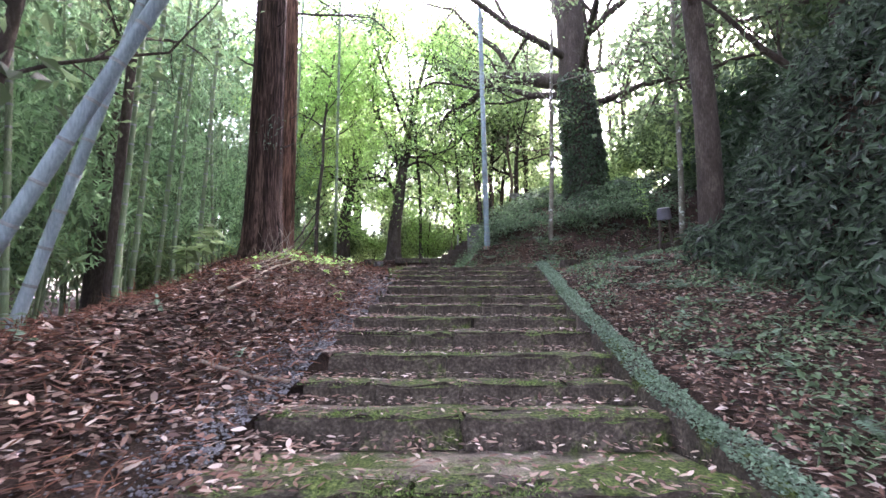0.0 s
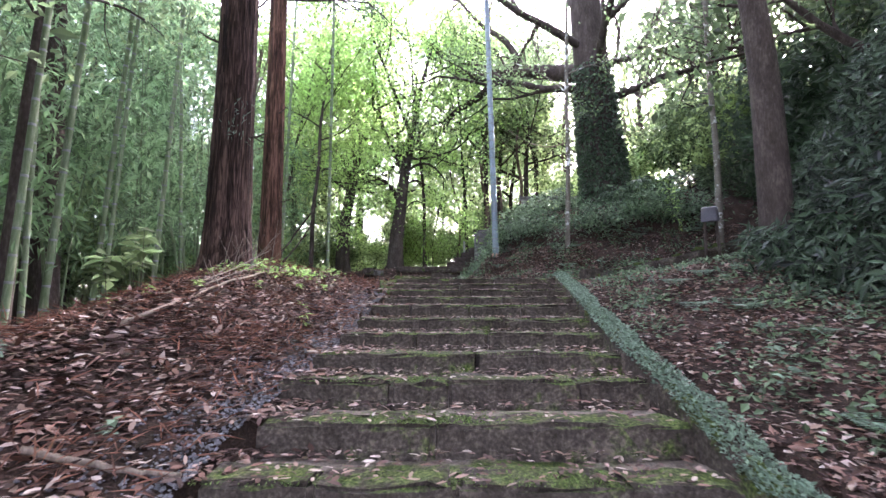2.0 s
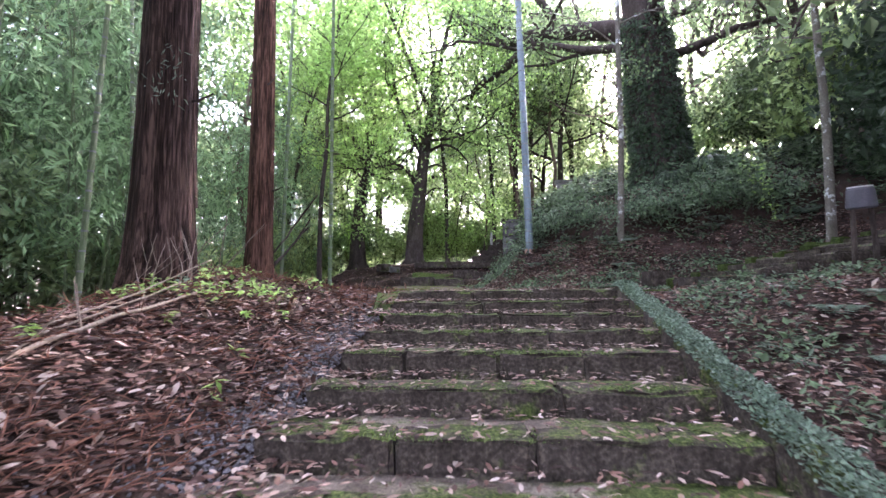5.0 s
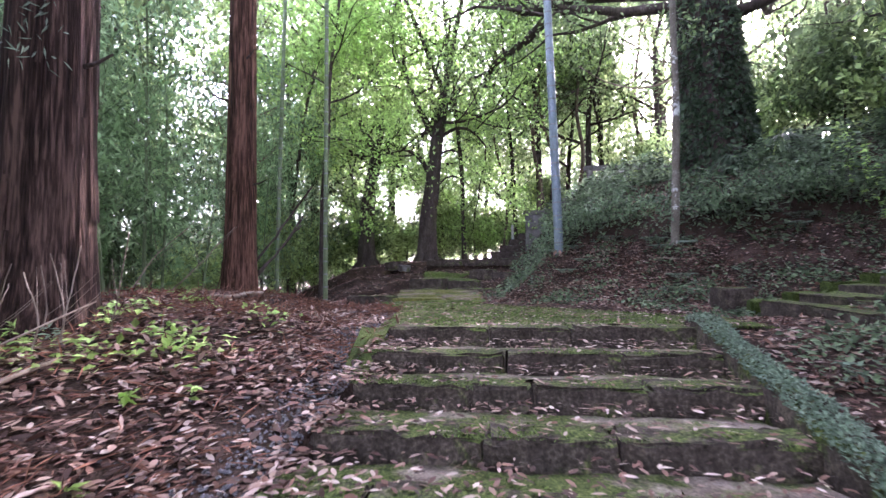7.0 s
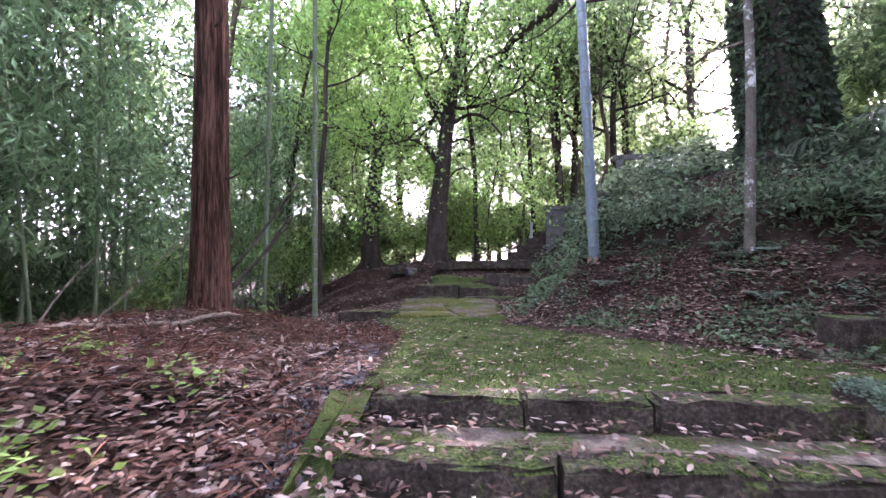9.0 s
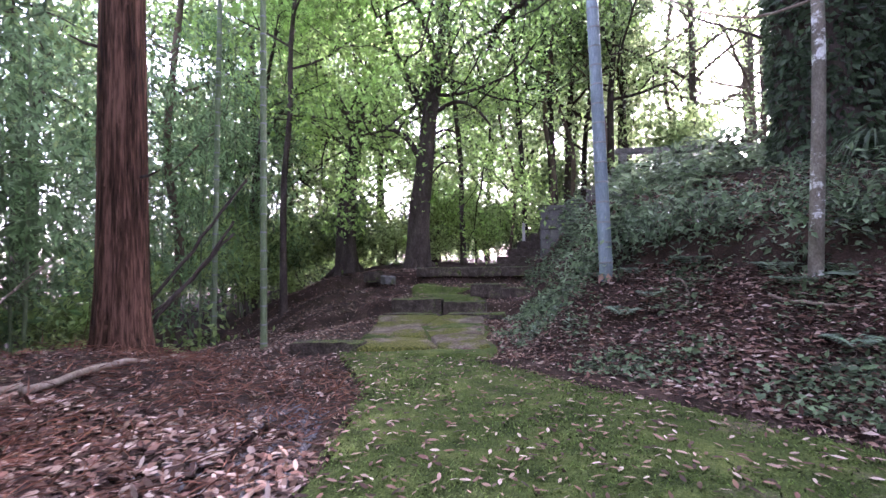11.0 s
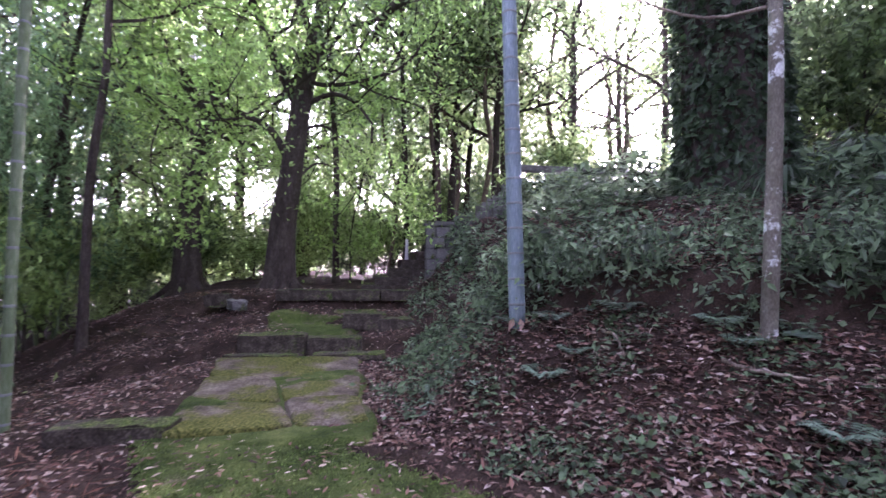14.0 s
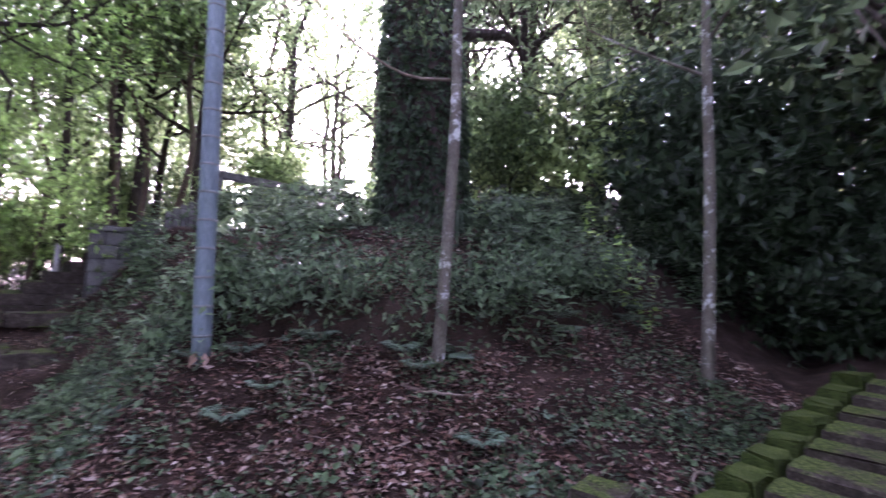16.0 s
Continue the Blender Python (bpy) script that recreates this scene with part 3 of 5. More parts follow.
def set_down(x, y, rz=0, dz=0.0, rx=0, ry=0):
    return pose(x, y, G(x, y) + dz, rx, ry, rz)


FOREST = "forest trees"
kinds = [
    tree("tree", 11, 11, 0.17, "slender broadleaf tree with a crooked trunk", leaf="leaf_green", per=10, lean=(0.8, 0.3), at=set_down(3.0, 30), group=FOREST, spread=0.6, L=0.26, W=0.14, limb=0.45),
    tree("tree", 12, 13, 0.2, "tall broadleaf tree with a light green crown", leaf="leaf_bright", per=10, lean=(-0.6, 0.5), at=set_down(-9.5, 27), group=FOREST, spread=0.65, L=0.26, W=0.14, limb=0.42, first=0.3),
    tree("tree", 13, 9, 0.13, "thin young tree with bright leaves", leaf="leaf_bright", per=10, lean=(0.9, -0.4), at=set_down(0.7, 31), group=FOREST, spread=0.6, L=0.2, W=0.11, limb=0.5, first=0.2),
    tree("tree", 14, 14, 0.26, "broad evergreen tree with dark leaves", leaf="leaf_mid", per=9, lean=(0.3, 0.6), at=set_down(17, 12), group=FOREST, spread=0.62, L=0.26, W=0.15, limb=0.45, first=0.12),
]
r2 = np.random.default_rng(21)


def scatter_copies(kinds, spots, group=None):
    for i, (x, y) in enumerate(spots):
        k = kinds[int(r2.integers(0, len(kinds)))]
        ob = copy_thing(k, set_down(x, y, r2.uniform(0, 360)))
        ob.scale = (s := r2.uniform(0.8, 1.25), s, s)


scatter_copies(kinds[:3], [(2.3, 29), (3.9, 31.5), (4.6, 29), (-0.6, 34), (-8, 33), (-12, 30), (-4, 36), (2, 38), (7, 36), (-9, 40), (6, 33), (-15, 36), (5, 44), (-3, 46), (12, 42), (-14, 47), (22, 37), (-20, 41), (0, 52), (9, 52), (-24, 33), (20, 45), (-17, 28), (-22, 24), (17, 18.5), (-11, 35), (-7, 37), (-1.5, 41), (6.5, 40), (-13, 40), (-18, 34), (9, 46), (-6, 50), (3, 58), (20, 38), (17, 22.5), (20, 26), (15.5, 20), (22, 30), (19, 21.5)])
scatter_copies([kinds[3]], [(9.8, 11.0), (11.5, 10), (13, 12), (14.5, 13.5), (17, 9), (14, 5), (11, 1), (10, 7.5), (22, 14), (12, -6), (17, -2), (-19, 8), (-15, 15), (-23, 16)])
# those at negative y are unseen, added to block light from behind
scatter_copies([kinds[3]], [(13.2, 13.0), (12.8, 11.0), (14.5, 11.5), (16.5, 13.5), (-3, -7), (3, -8), (-8, -8), (8, -7), (-12, -6), (9.5, -2.5), (-11, -1), (-8.5, 2.0)])
# high crowns, added out of view to block skylight from behind and overhead
high = tree("tree", 16, 15, 0.26, "tall evergreen tree, its high crown added to block skylight", leaf="leaf_mid", per=9, lean=(0.3, 0.2), at=set_down(-3.2, -3.2, 20), group=FOREST, spread=0.62, L=0.26, W=0.15, limb=0.48, first=0.6)
for q, (x, y) in enumerate([(4.2, -3.0), (-6.2, -1.4), (6.9, 0.2), (-0.6, -6.5), (-6.6, 3.4), (2.5, -9.5), (-4.5, -9.5), (-7.0, 9.6), (8.6, 6.2), (-4.9, 0.9), (5.4, 2.4), (3.4, -1.6), (-3.9, -1.0), (9.2, 9.0)]):
    copy_thing(high, set_down(x, y, q * 83))
for q, (x, y) in enumerate([(-6, 33), (-3, 31.5), (-9.5, 30), (-14.5, 22), (-17, 17.5), (-17.5, 25), (-13.5, 18)]):
    ob = copy_thing(kinds[1], set_down(x, y, q * 50))
    ob.scale = (1.2, 1.2, 1.2)
sparse = tree("tree", 15, 12, 0.16, "thinly leaved tree with a crooked trunk", leaf="leaf_bright", per=5, lean=(0.7, -0.3), at=set_down(7.6, 28.6, 40), group=FOREST, spread=0.5, L=0.17, W=0.09, limb=0.5, first=0.35, crook=0.5)
for q, (x, y, f) in enumerate([(14, 36, 1.25), (12.3, 33.4, 1.2), (9, 31.5, 1.15), (5.6, 30.5, 1.1), (18.5, 33, 1.2), (10.8, 27.5, 1.05), (14.5, 25, 1.1), (16.5, 29, 1.2), (7, 35, 1.3), (11, 38, 1.4), (4.2, 35.5, 1.2), (15.5, 40, 1.5), (20, 37, 1.5)]):
    ob = copy_thing(sparse, set_down(x, y, q * 77))
    ob.scale = (f, f, f)
shady = tree("tree", 18, 11, 0.17, "slender evergreen tree on the wooded hill", leaf="leaf_mid", per=7, lean=(-0.6, 0.3), at=set_down(10.6, 19.4, 10), group=FOREST, spread=0.5, L=0.19, W=0.1, limb=0.5, first=0.18, crook=0.4)
for q, (x, y, f) in enumerate([(12.6, 20.6, 1.1), (14.2, 18, 1.1), (12.8, 16.8, 0.95), (16.0, 20.5, 1.2), (11.4, 22.6, 1.0), (17, 17, 1.2)]):
    ob = copy_thing(shady, set_down(x, y, q * 97 + 30))
    ob.scale = (f, f, f)
# shrubs that close the view at eye height
bush = []
for q, leaf in enumerate(("leaf_green", "leaf_shrub", "leaf_dark")):
    bush.append(tree("shrub", 40 + q, 2.6, 0.035, "leafy green undergrowth shrub among the trees", leaf=leaf, first=0.05, per=18, spread=0.36, L=0.18, W=0.09, limb=0.75, kids=3, depth=2, at=set_down(-10 + q * 3.0, 31 + q), group="undergrowth shrubs", crook=0.3))
spots = [(float(r2.uniform(-16, 8)), float(r2.uniform(27, 42))) for _ in range(28)] + [(float(r2.uniform(-26, 16)), float(r2.uniform(43, 62))) for _ in range(9)]
scatter_copies(bush[:2], spots)
scatter_copies(bush[:2], [(-7, 3.5), (-8, 6), (-9, 9), (-10, 4.5), (-8.5, 12), (-11, 8), (-9.5, 15), (-12, 12), (-8, 18), (-11, 18), (-13, 6), (-7.5, 1)])
scatter_copies([bush[2]], [(float(r2.uniform(9, 17)), float(r2.uniform(8, 15.5))) for _ in range(10)])

for x, y, f in [(10.6, 15.6, 1.3), (9.8, 14.4, 1.3), (12.5, 15.5, 1.8), (10.8, 13.8, 1.8)]:
    ob = copy_thing(bush[2], set_down(x, y, f * 200))
    ob.scale = (f, f, f)

for q, (x, y, f) in enumerate([(6.8, 27.5, 1.0), (10.5, 25.5, 1.0), (11.0, 20.0, 0.8), (13.5, 22, 1.1), (9.4, 31, 1.2)]):
    ob = copy_thing(bush[q % 2], set_down(x, y, f * 200))
    ob.scale = (f, f, f)

for q, (x, y, f) in enumerate([(-13, 24, 1.2), (-11, 27, 1.1), (-8.2, 28, 1.0), (-6.2, 29.5, 1.1), (-4.2, 28.2, 0.9), (-2.6, 29.6, 1.0), (-0.9, 28.4, 0.8), (0.9, 29.8, 0.9), (2.4, 31, 0.9), (-9.5, 24.2, 0.9), (-7.6, 22.6, 0.8)]):
    ob = copy_thing(bush[1], set_down(x, y, q * 61))
    ob.scale = (1.2 * f, 1.2 * f, f * (0.75 + 0.25 * (q * 7 % 4)))
for q, (x, y, f) in enumerate([(8.8, 18.4, 1.0), (9.8, 17.2, 1.2), (8.9, 20.2, 1.2), (7.8, 19.8, 1.0)]):
    ob = copy_thing(bush[q % 2], set_down(x, y, q * 61))
    ob.scale = (f, f, f)

# the two trees at the turn of the path
def shaped_tree(name, trunk, r, limbs, label, seed, leaf="leaf_green", per=7, L=0.16, W=0.08, twigs=3, bark="bark"):
    """A tree by its trunk line and main limbs; side limbs and leaves grow on them."""
    rng = np.random.default_rng(seed)
    root = place(name, None, label=label, category="tree")
    line = bez(trunk, 20)
    h = np.linspace(0, 1, 20)
    rad = r * (1 - 0.45 * h) + r * 0.6 * np.exp(-h * 14)
    out, tips = [tube(line, rad, 14, False, 0.07, 4, seed)], []
    for k in range(6):
        a = k * 1.05 + 0.4
        foot = np.array(line[1])
        w = np.array([math.cos(a), math.sin(a), 0])
        out.append(tube(bez([foot + w * r * 0.7 + [0, 0, 0.35], foot + w * r * 1.5, foot + w * r * 2.4 - [0, 0, 0.25]], 6), np.linspace(r * 0.3, r * 0.12, 6), 6))
    for pts, r0 in limbs + [(line[-6:], r * 0.5)]:
        lb = bez(pts, 14)
        out.append(tube(lb, np.linspace(r0, r0 * 0.4, 14), 8, False))
        for q in range(twigs):
            grow(rng, lb[5 + q * (8 // twigs)], rng.normal(0, 1, 3) + [0, 0, 0.25], 2.6, r0 * 0.35, 2, out, tips, 0.6, 3)
        grow(rng, lb[-1], lb[-1] - lb[-2] + rng.normal(0, 0.05, 3), 2.6, r0 * 0.4, 2, out, tips, 0.5, 3)
    V, F = join(out)
    place("trunk", mesh_of("trunk", V, F, bark, True), root)
    V, F = crown(rng, tips, per, 0.4, L, W)
    place("crown", mesh_of("crown", V, F, leaf), root)
    return root


shaped_tree("tree", [(-5.5, 26, 2.5), (-5.55, 26, 4.2), (-5.4, 26, 6.0), (-5.0, 26, 8.0)], 0.42,
            [([(-5.05, 26, 7.6), (-5.9, 26, 9.3), (-7.0, 26.2, 11.2), (-8.0, 26.5, 13.5)], 0.17), ([(-5.0, 26, 7.9), (-5.1, 26.2, 10), (-5.4, 26, 12.5)], 0.14), ([(-5.2, 26, 6.9), (-4.4, 25.6, 8.2), (-3.6, 25.4, 8.4)], 0.07), ([(-5.2, 26, 11), (-4.2, 25, 13.2), (-2.8, 24, 15.2)], 0.12), ([(-5.3, 26, 11.5), (-5.4, 24, 13.0), (-5.2, 22.5, 14.2)], 0.1)],
            "forked tree with a dark leaning trunk", 61, leaf="leaf_fresh", per=10)
shaped_tree("tree", [(-2.55, 24, 2.6), (-2.5, 24, 4.4), (-2.33, 24, 5.8), (-2.12, 24, 7.6), (-1.75, 24, 9.8)], 0.37,
            [([(-2.35, 24, 6.2), (-2.8, 24, 7.0), (-3.4, 24, 7.4), (-4.3, 24, 7.7)], 0.11), ([(-2.15, 24, 7.7), (-2.9, 24.1, 9.2), (-3.4, 24.2, 10.6), (-3.6, 24.2, 12.5)], 0.14), ([(-2.0, 24, 7.8), (-1.3, 23.9, 8.1), (-0.7, 23.8, 7.9), (-0.2, 23.7, 7.3)], 0.08), ([(-2.2, 24, 7.0), (-1.6, 24.1, 7.3), (-0.9, 24.2, 7.0)], 0.05), ([(-2.3, 24, 5.6), (-1.7, 23.9, 6.2), (-1.1, 23.9, 6.1)], 0.04), ([(-1.75, 24, 9.7), (-1.2, 23.3, 12), (-0.5, 22.6, 14.2)], 0.13), ([(-1.8, 24, 9.5), (-2.6, 22.8, 11.5), (-3.4, 21.6, 13.4)], 0.1)],
            "gnarled tree with spreading roots and bare lower branches", 62, leaf="leaf_fresh", per=8)
# fresh maple foliage overhead
for q, (x, y, h, ln) in enumerate([(-8.3, 24.2, 13, (2.2, -1.0)), (-5.9, 21.6, 13, (0.8, 0.5)), (-1.2, 25.5, 13, (-1.0, -1.5)), (1.0, 27.0, 14, (-1.0, -2.0))]):
    tree("maple_tree", 63 + q, h, 0.1, "maple with thin limbs and bright fresh leaves", leaf="leaf_fresh", lean=ln, at=set_down(x, y), first=0.5, limb=0.55, per=14, spread=0.65, L=0.16, W=0.12, flat=0.3, lift=0.0, group="maples")


def cedar(x, y, r, h, seed, label, bark="cedar_bark"):
    rng = np.random.default_rng(seed)
    root = place("cedar_tree", None, label=label, category="tree")
    line = [(0.15 * math.sin(f * 2 + seed) * f, 0.1 * f, -0.3 + (h + 0.3) * f) for f in np.linspace(0, 1, 30)]
    zz = np.linspace(0, h, 30)
    rad = r * (1 - 0.5 * zz / h) + r * 0.5 * np.exp(-zz / 0.55)
    V, F = tube(line, rad, 72, False, 0.022, 9, seed)
    V[:, :2] *= (1 + 0.018 * rng.normal(0, 1, 72))[np.arange(len(V)) % 72][:, None]
    place("trunk", mesh_of("trunk", V, F, bark, True), root)
    # peeling strips of bark
    strips = []
    for i in range(150):
        a, z0, ln = rng.uniform(0, 6.28), rng.uniform(0.1, h * 0.6), rng.uniform(0.4, 1.6)
        w = rng.uniform(0.012, 0.035)
        rr = np.interp([z0, z0 + ln / 2, z0 + ln], zz, rad) * 1.012 + [0.012, 0.004, 0.01]
        pts = []
        for q, zq in zip(rr, (z0, z0 + ln / 2, z0 + ln)):
            cx, cy = 0.15 * math.sin(zq / h * 2 + seed) * zq / h, 0.1 * zq / h
            for da in (-w / q, w / q):
                pts.append((cx + q * math.cos(a + da), cy + q * math.sin(a + da), zq))
        strips.append((np.array(pts), [[0, 1, 3, 2], [2, 3, 5, 4]]))
    for V, F in strips:
        place("bark_strip", mesh_of("bark_strip", V, F, bark), root)
    out, tips = [], []
    for k in range(26):
        z = h * (0.5 + 0.5 * k / 26)
        a = k * 2.4
        grow(rng, (0, 0, z), (math.cos(a), math.sin(a), -0.1), 2.4 * (1.2 - 0.7 * k / 26), 0.05, 1, out, tips, 0.3, 4)
    for k in range(5):
        z, a = h * (0.14 + 0.05 * k), k * 1.9
        rr = float(np.interp(z, zz, rad))
        V, F = (tube([(math.cos(a) * rr * 0.8, math.sin(a) * rr * 0.8, z), (math.cos(a) * (rr + 0.12), math.sin(a) * (rr + 0.12), z + 0.02), (math.cos(a) * (rr + 0.3), math.sin(a) * (rr + 0.3), z + 0.1)], [0.025, 0.02, 0.01], 6))
        place("branch_stub", mesh_of("branch_stub", V, F, "bark", True), root)
    V, F = join(out)
    tagged(place("branchwork", mesh_of("branchwork", V, F, "bark", True), root), kind="stuff")
    V, F = crown(rng, tips, 14, 0.22, 0.16, 0.04, 0.4)
    place("crown", mesh_of("crown", V, F, "leaf_dark"), root)
    root.matrix_basis = set_down(x, y)
    return root


cedar(-3.75, 9.6, 0.36, 17, 1, "thick cedar with dark fluted peeling bark", "cedar_bark_dark")
cedar(-5.25, 15.3, 0.32, 18, 2, "straight cedar with reddish peeling bark")

# great ivy-clad tree on the hill
rng = np.random.default_rng(31)
big = place("camphor_tree", None, label="huge old tree clad in dark ivy", category="tree")
bx, by, bz = 5.5, 17.8, 4.9
line = bez([(bx + 0.1, by, bz - 1.0), (bx, by, bz + 1.0), (bx - 0.15, by, bz + 3), (bx - 0.35, by, bz + 6), (bx - 0.6, by + 0.3, bz + 12)], 26)
rad = np.interp(np.linspace(0, 1, 26), [0, 0.1, 0.2, 0.5, 1], [1.15, 0.85, 0.74, 0.66, 0.45])
out, tips = [tube(line, rad, 26, False, 0.04, 5, 2)], []
limb = bez([(bx - 0.3, by + 0.3, bz + 4.8), (bx - 1.6, by + 1.5, bz + 5.5), (bx - 3.0, by + 3.2, bz + 6.4), (bx - 4.4, by + 4.8, bz + 7.0), (bx - 6.4, by + 6.0, bz + 9.3)], 22)
out.append(tube(limb, np.linspace(0.36, 0.1, 22), 10, False))
drop = bez([limb[11], (bx - 4.0, by + 4.8, bz + 6.0), (bx - 5.3, by + 6.2, bz + 5.7), (bx - 5.7, by + 6.8, bz + 5.0)], 12)
out.append(tube(drop, np.linspace(0.19, 0.09, 12), 8))
upl = bez([limb[8], (bx - 3.0, by + 2.6, bz + 7.4), (bx - 4.0, by + 3.3, bz + 8.6), (bx - 5.0, by + 3.6, bz + 10)], 12)
out.append(tube(upl, np.linspace(0.17, 0.06, 12), 8))
for q in (limb[10], limb[14], limb[18], limb[21], upl[6], upl[11], drop[8], limb[6]):
    grow(rng, q, rng.normal(0, 1, 3) + [0, 0, 0.5], 2.6, 0.06, 2, out, tips, 0.7, 3)
for k in range(9):
    a = k * 2.4
    grow(rng, line[14 + k], (math.cos(a), math.sin(a), 0.5), 5.0, 0.16, 2, out, tips, 0.6, 3)
V, F = join(out)
place("trunk", mesh_of("trunk", V, F, "bark", True), big)
V, F = crown(rng, tips, 10, 0.5, 0.17, 0.09)
place("crown", mesh_of("crown", V, F, "leaf_green"), big)
n = 9000
f = rng.uniform(0, 1, n) ** 1.6
idx = f * 17
c = np.stack([np.interp(idx, np.arange(26), line[:, q]) for q in range(3)], -1)
rr = np.interp(idx, np.arange(26), rad) * rng.uniform(1.0, 1.13, n)
a = rng.uniform(0, 6.28, n)
O = np.stack([np.cos(a), np.sin(a), np.zeros(n)], -1)
V, F = leaves(c + O * rr[:, None], O * 0.5 + rng.normal(0, 0.5, (n, 3)) - [0, 0, 0.6], O + rng.normal(0, 0.3, (n, 3)), rng.uniform(0.09, 0.19, n), rng.uniform(0.06, 0.12, n))
place("ivy", mesh_of("ivy", V, F, "leaf_dark"), big, "dark green ivy")


def culm(name, base, top, r, mat, label, gap=0.32, taper=0.75, bow=0.0, nodes=None, group=""):
    """A bamboo culm with swollen node rings."""
    base, top = np.array(base, dtype=float), np.array(top, dtype=float)
    root = place(name, None, label=label, category="bamboo", group=group)
    ln = np.linalg.norm(top - base)
    n = nodes or int(ln / gap)
    pts, rad, rings = [], [], []
    for i in range(n + 1):
        f = i / n
        p = base + (top - base) * f + np.array([bow * f * f, 0, 0])
        rr = r * (1 - (1 - taper) * f)
        pts.append(p)
        rad.append(rr)
        if i:
            way = unit(top - base)
            rings.append(tube([p - way * 0.016, p - way * 0.004, p + way * 0.004, p + way * 0.014], [rr * 1.0, rr * 1.09, rr * 1.07, rr * 1.0], 12, False))
    V, F = tube(pts, rad, 12)
    place("culm", mesh_of("culm", V, F, mat, True), root)
    for V, F in rings:
        place("node", mesh_of("node", V, F, "node_ring", True), root)
    return root


culm("bamboo_pole", (1.57, 16.5, G(1.57, 16.5) - 0.1), (1.35, 17.3, 15.5), 0.1, "culm_blue", "thick blue-grey bamboo culm standing on the bank", 0.3)
culm("bamboo_pole", (-3.85, 16.6, G(-3.85, 16.6) - 0.2), (-3.9, 16.9, 14), 0.055, "culm_green", "tall straight green bamboo culm", 0.3)
culm("bamboo_pole", (-6.3, 19, G(-6.3, 19) - 0.2), (-6.0, 19.2, 15), 0.06, "culm_green", "tall straight grey-green bamboo culm", 0.3)
culm("bamboo_pole", (-3.95, 3.4, G(-3.95, 3.4) - 0.2), (-0.35, 4.1, 8.0), 0.064, "culm_blue", "thick leaning blue-grey bamboo culm", 0.36)
culm("bamboo_pole", (-4.15, 4.45, G(-4.15, 4.45) - 0.2), (-1.9, 4.8, 8.7), 0.06, "culm_blue", "thick leaning blue-grey bamboo culm", 0.36)
for q, (x, y, dx, dy, r) in enumerate([(-4.5, 6.4, 0.3, 0.2, 0.04), (-4.75, 6.9, -0.4, 0.3, 0.035), (-4.9, 7.3, 0.5, 0.1, 0.045), (-4.6, 7.9, 0.1, 0.5, 0.03), (-5.3, 8.6, 0.6, 0.0, 0.04), (-5.4, 10.2, 0.3, 0.2, 0.045), (-5.8, 11.8, -0.5, 0.2, 0.04), (-4.9, 5.3, -0.7, 0.2, 0.04)]):
    culm("bamboo_pole", (x, y, G(x, y) - 0.2), (x + dx, y + dy, 9.5), r, "culm_green", "slender green bamboo culm at the grove's edge", 0.28, 0.6, group="grove edge culms")

# slim pale trunks on the right-hand bank
def slim(x, y, r, h, lean, label, seed, bark="pale_bark", crook=0.03):
    rng = np.random.default_rng(seed)
    root = place("slim_tree", None, label=label, category="tree", group="slim trees")
    line = bez([(0, 0, -0.2), (lean[0] * 0.2 + crook, 0, h * 0.25), (lean[0] * 0.5 - crook, lean[1] * 0.5, h * 0.5), (lean[0], lean[1], h)], 20)
    out, tips = [tube(line, np.linspace(r * 1.15, r * 0.6, 20), 12, False, 0.03, 3, seed)], []
    for k in range(7):
        a = k * 2.4 + seed
        grow(rng, line[11 + k], (math.cos(a), math.sin(a), 0.5), 1.8, r * 0.35, 1, out, tips, 0.5, 3)
    V, F = join(out)
    place("trunk", mesh_of("trunk", V, F, bark, True), root)
    V, F = crown(rng, tips, 9, 0.3, 0.13, 0.06)
    place("crown", mesh_of("crown", V, F, "leaf_green"), root)
    root.matrix_basis = set_down(x, y)
    return root


slim(3.45, 14.95, 0.066, 10, (0.35, 0.2), "slim pale tree with lichen patches on its bark", 1)
slim(6.9, 13.42, 0.078, 10, (0.1, 0.1), "slim pale tree with lichen patches on its bark", 2)
slim(5.0, 8.6, 0.21, 11, (-0.3, 0.2), "slim dark tree rising from the overgrown bank", 4, "bark")
for q, (x, y, r, ln) in enumerate([(0.35, 27.5, 0.055, (0.1, 0)), (1.7, 28.3, 0.1, (1.1, 0)), (2.9, 28.9, 0.085, (-0.5, 0)), (3.7, 28.4, 0.1, (1.3, 0.4)), (6.8, 29.5, 0.11, (0.9, 0)), (-9, 21, 0.12, (0.9, 0))]):
    slim(x, y, r, 12, ln, "slender brown-barked tree beyond the terrace", 20 + q, "pale_brown", 0.3)
slim(-4.7, 6.6, 0.075, 9, (0.2, 0.3), "slender dark-barked tree at the edge of the grove", 5, "bark")
slim(-5.3, 4.9, 0.09, 8, (0.9, 0.3), "slender dark-barked tree at the edge of the grove", 6, "bark")
twig = bez([(3.5, 15.0, 6.1), (3.0, 15.2, 6.05), (2.4, 15.4, 6.3), (1.9, 15.5, 6.7)], 10)
V, F = tube(twig, np.linspace(0.02, 0.008, 10), 6)
place("dead_branch", mesh_of("dead_branch", V, F, "dead_wood", True), label="thin bare branch across a slim trunk", category="branch")

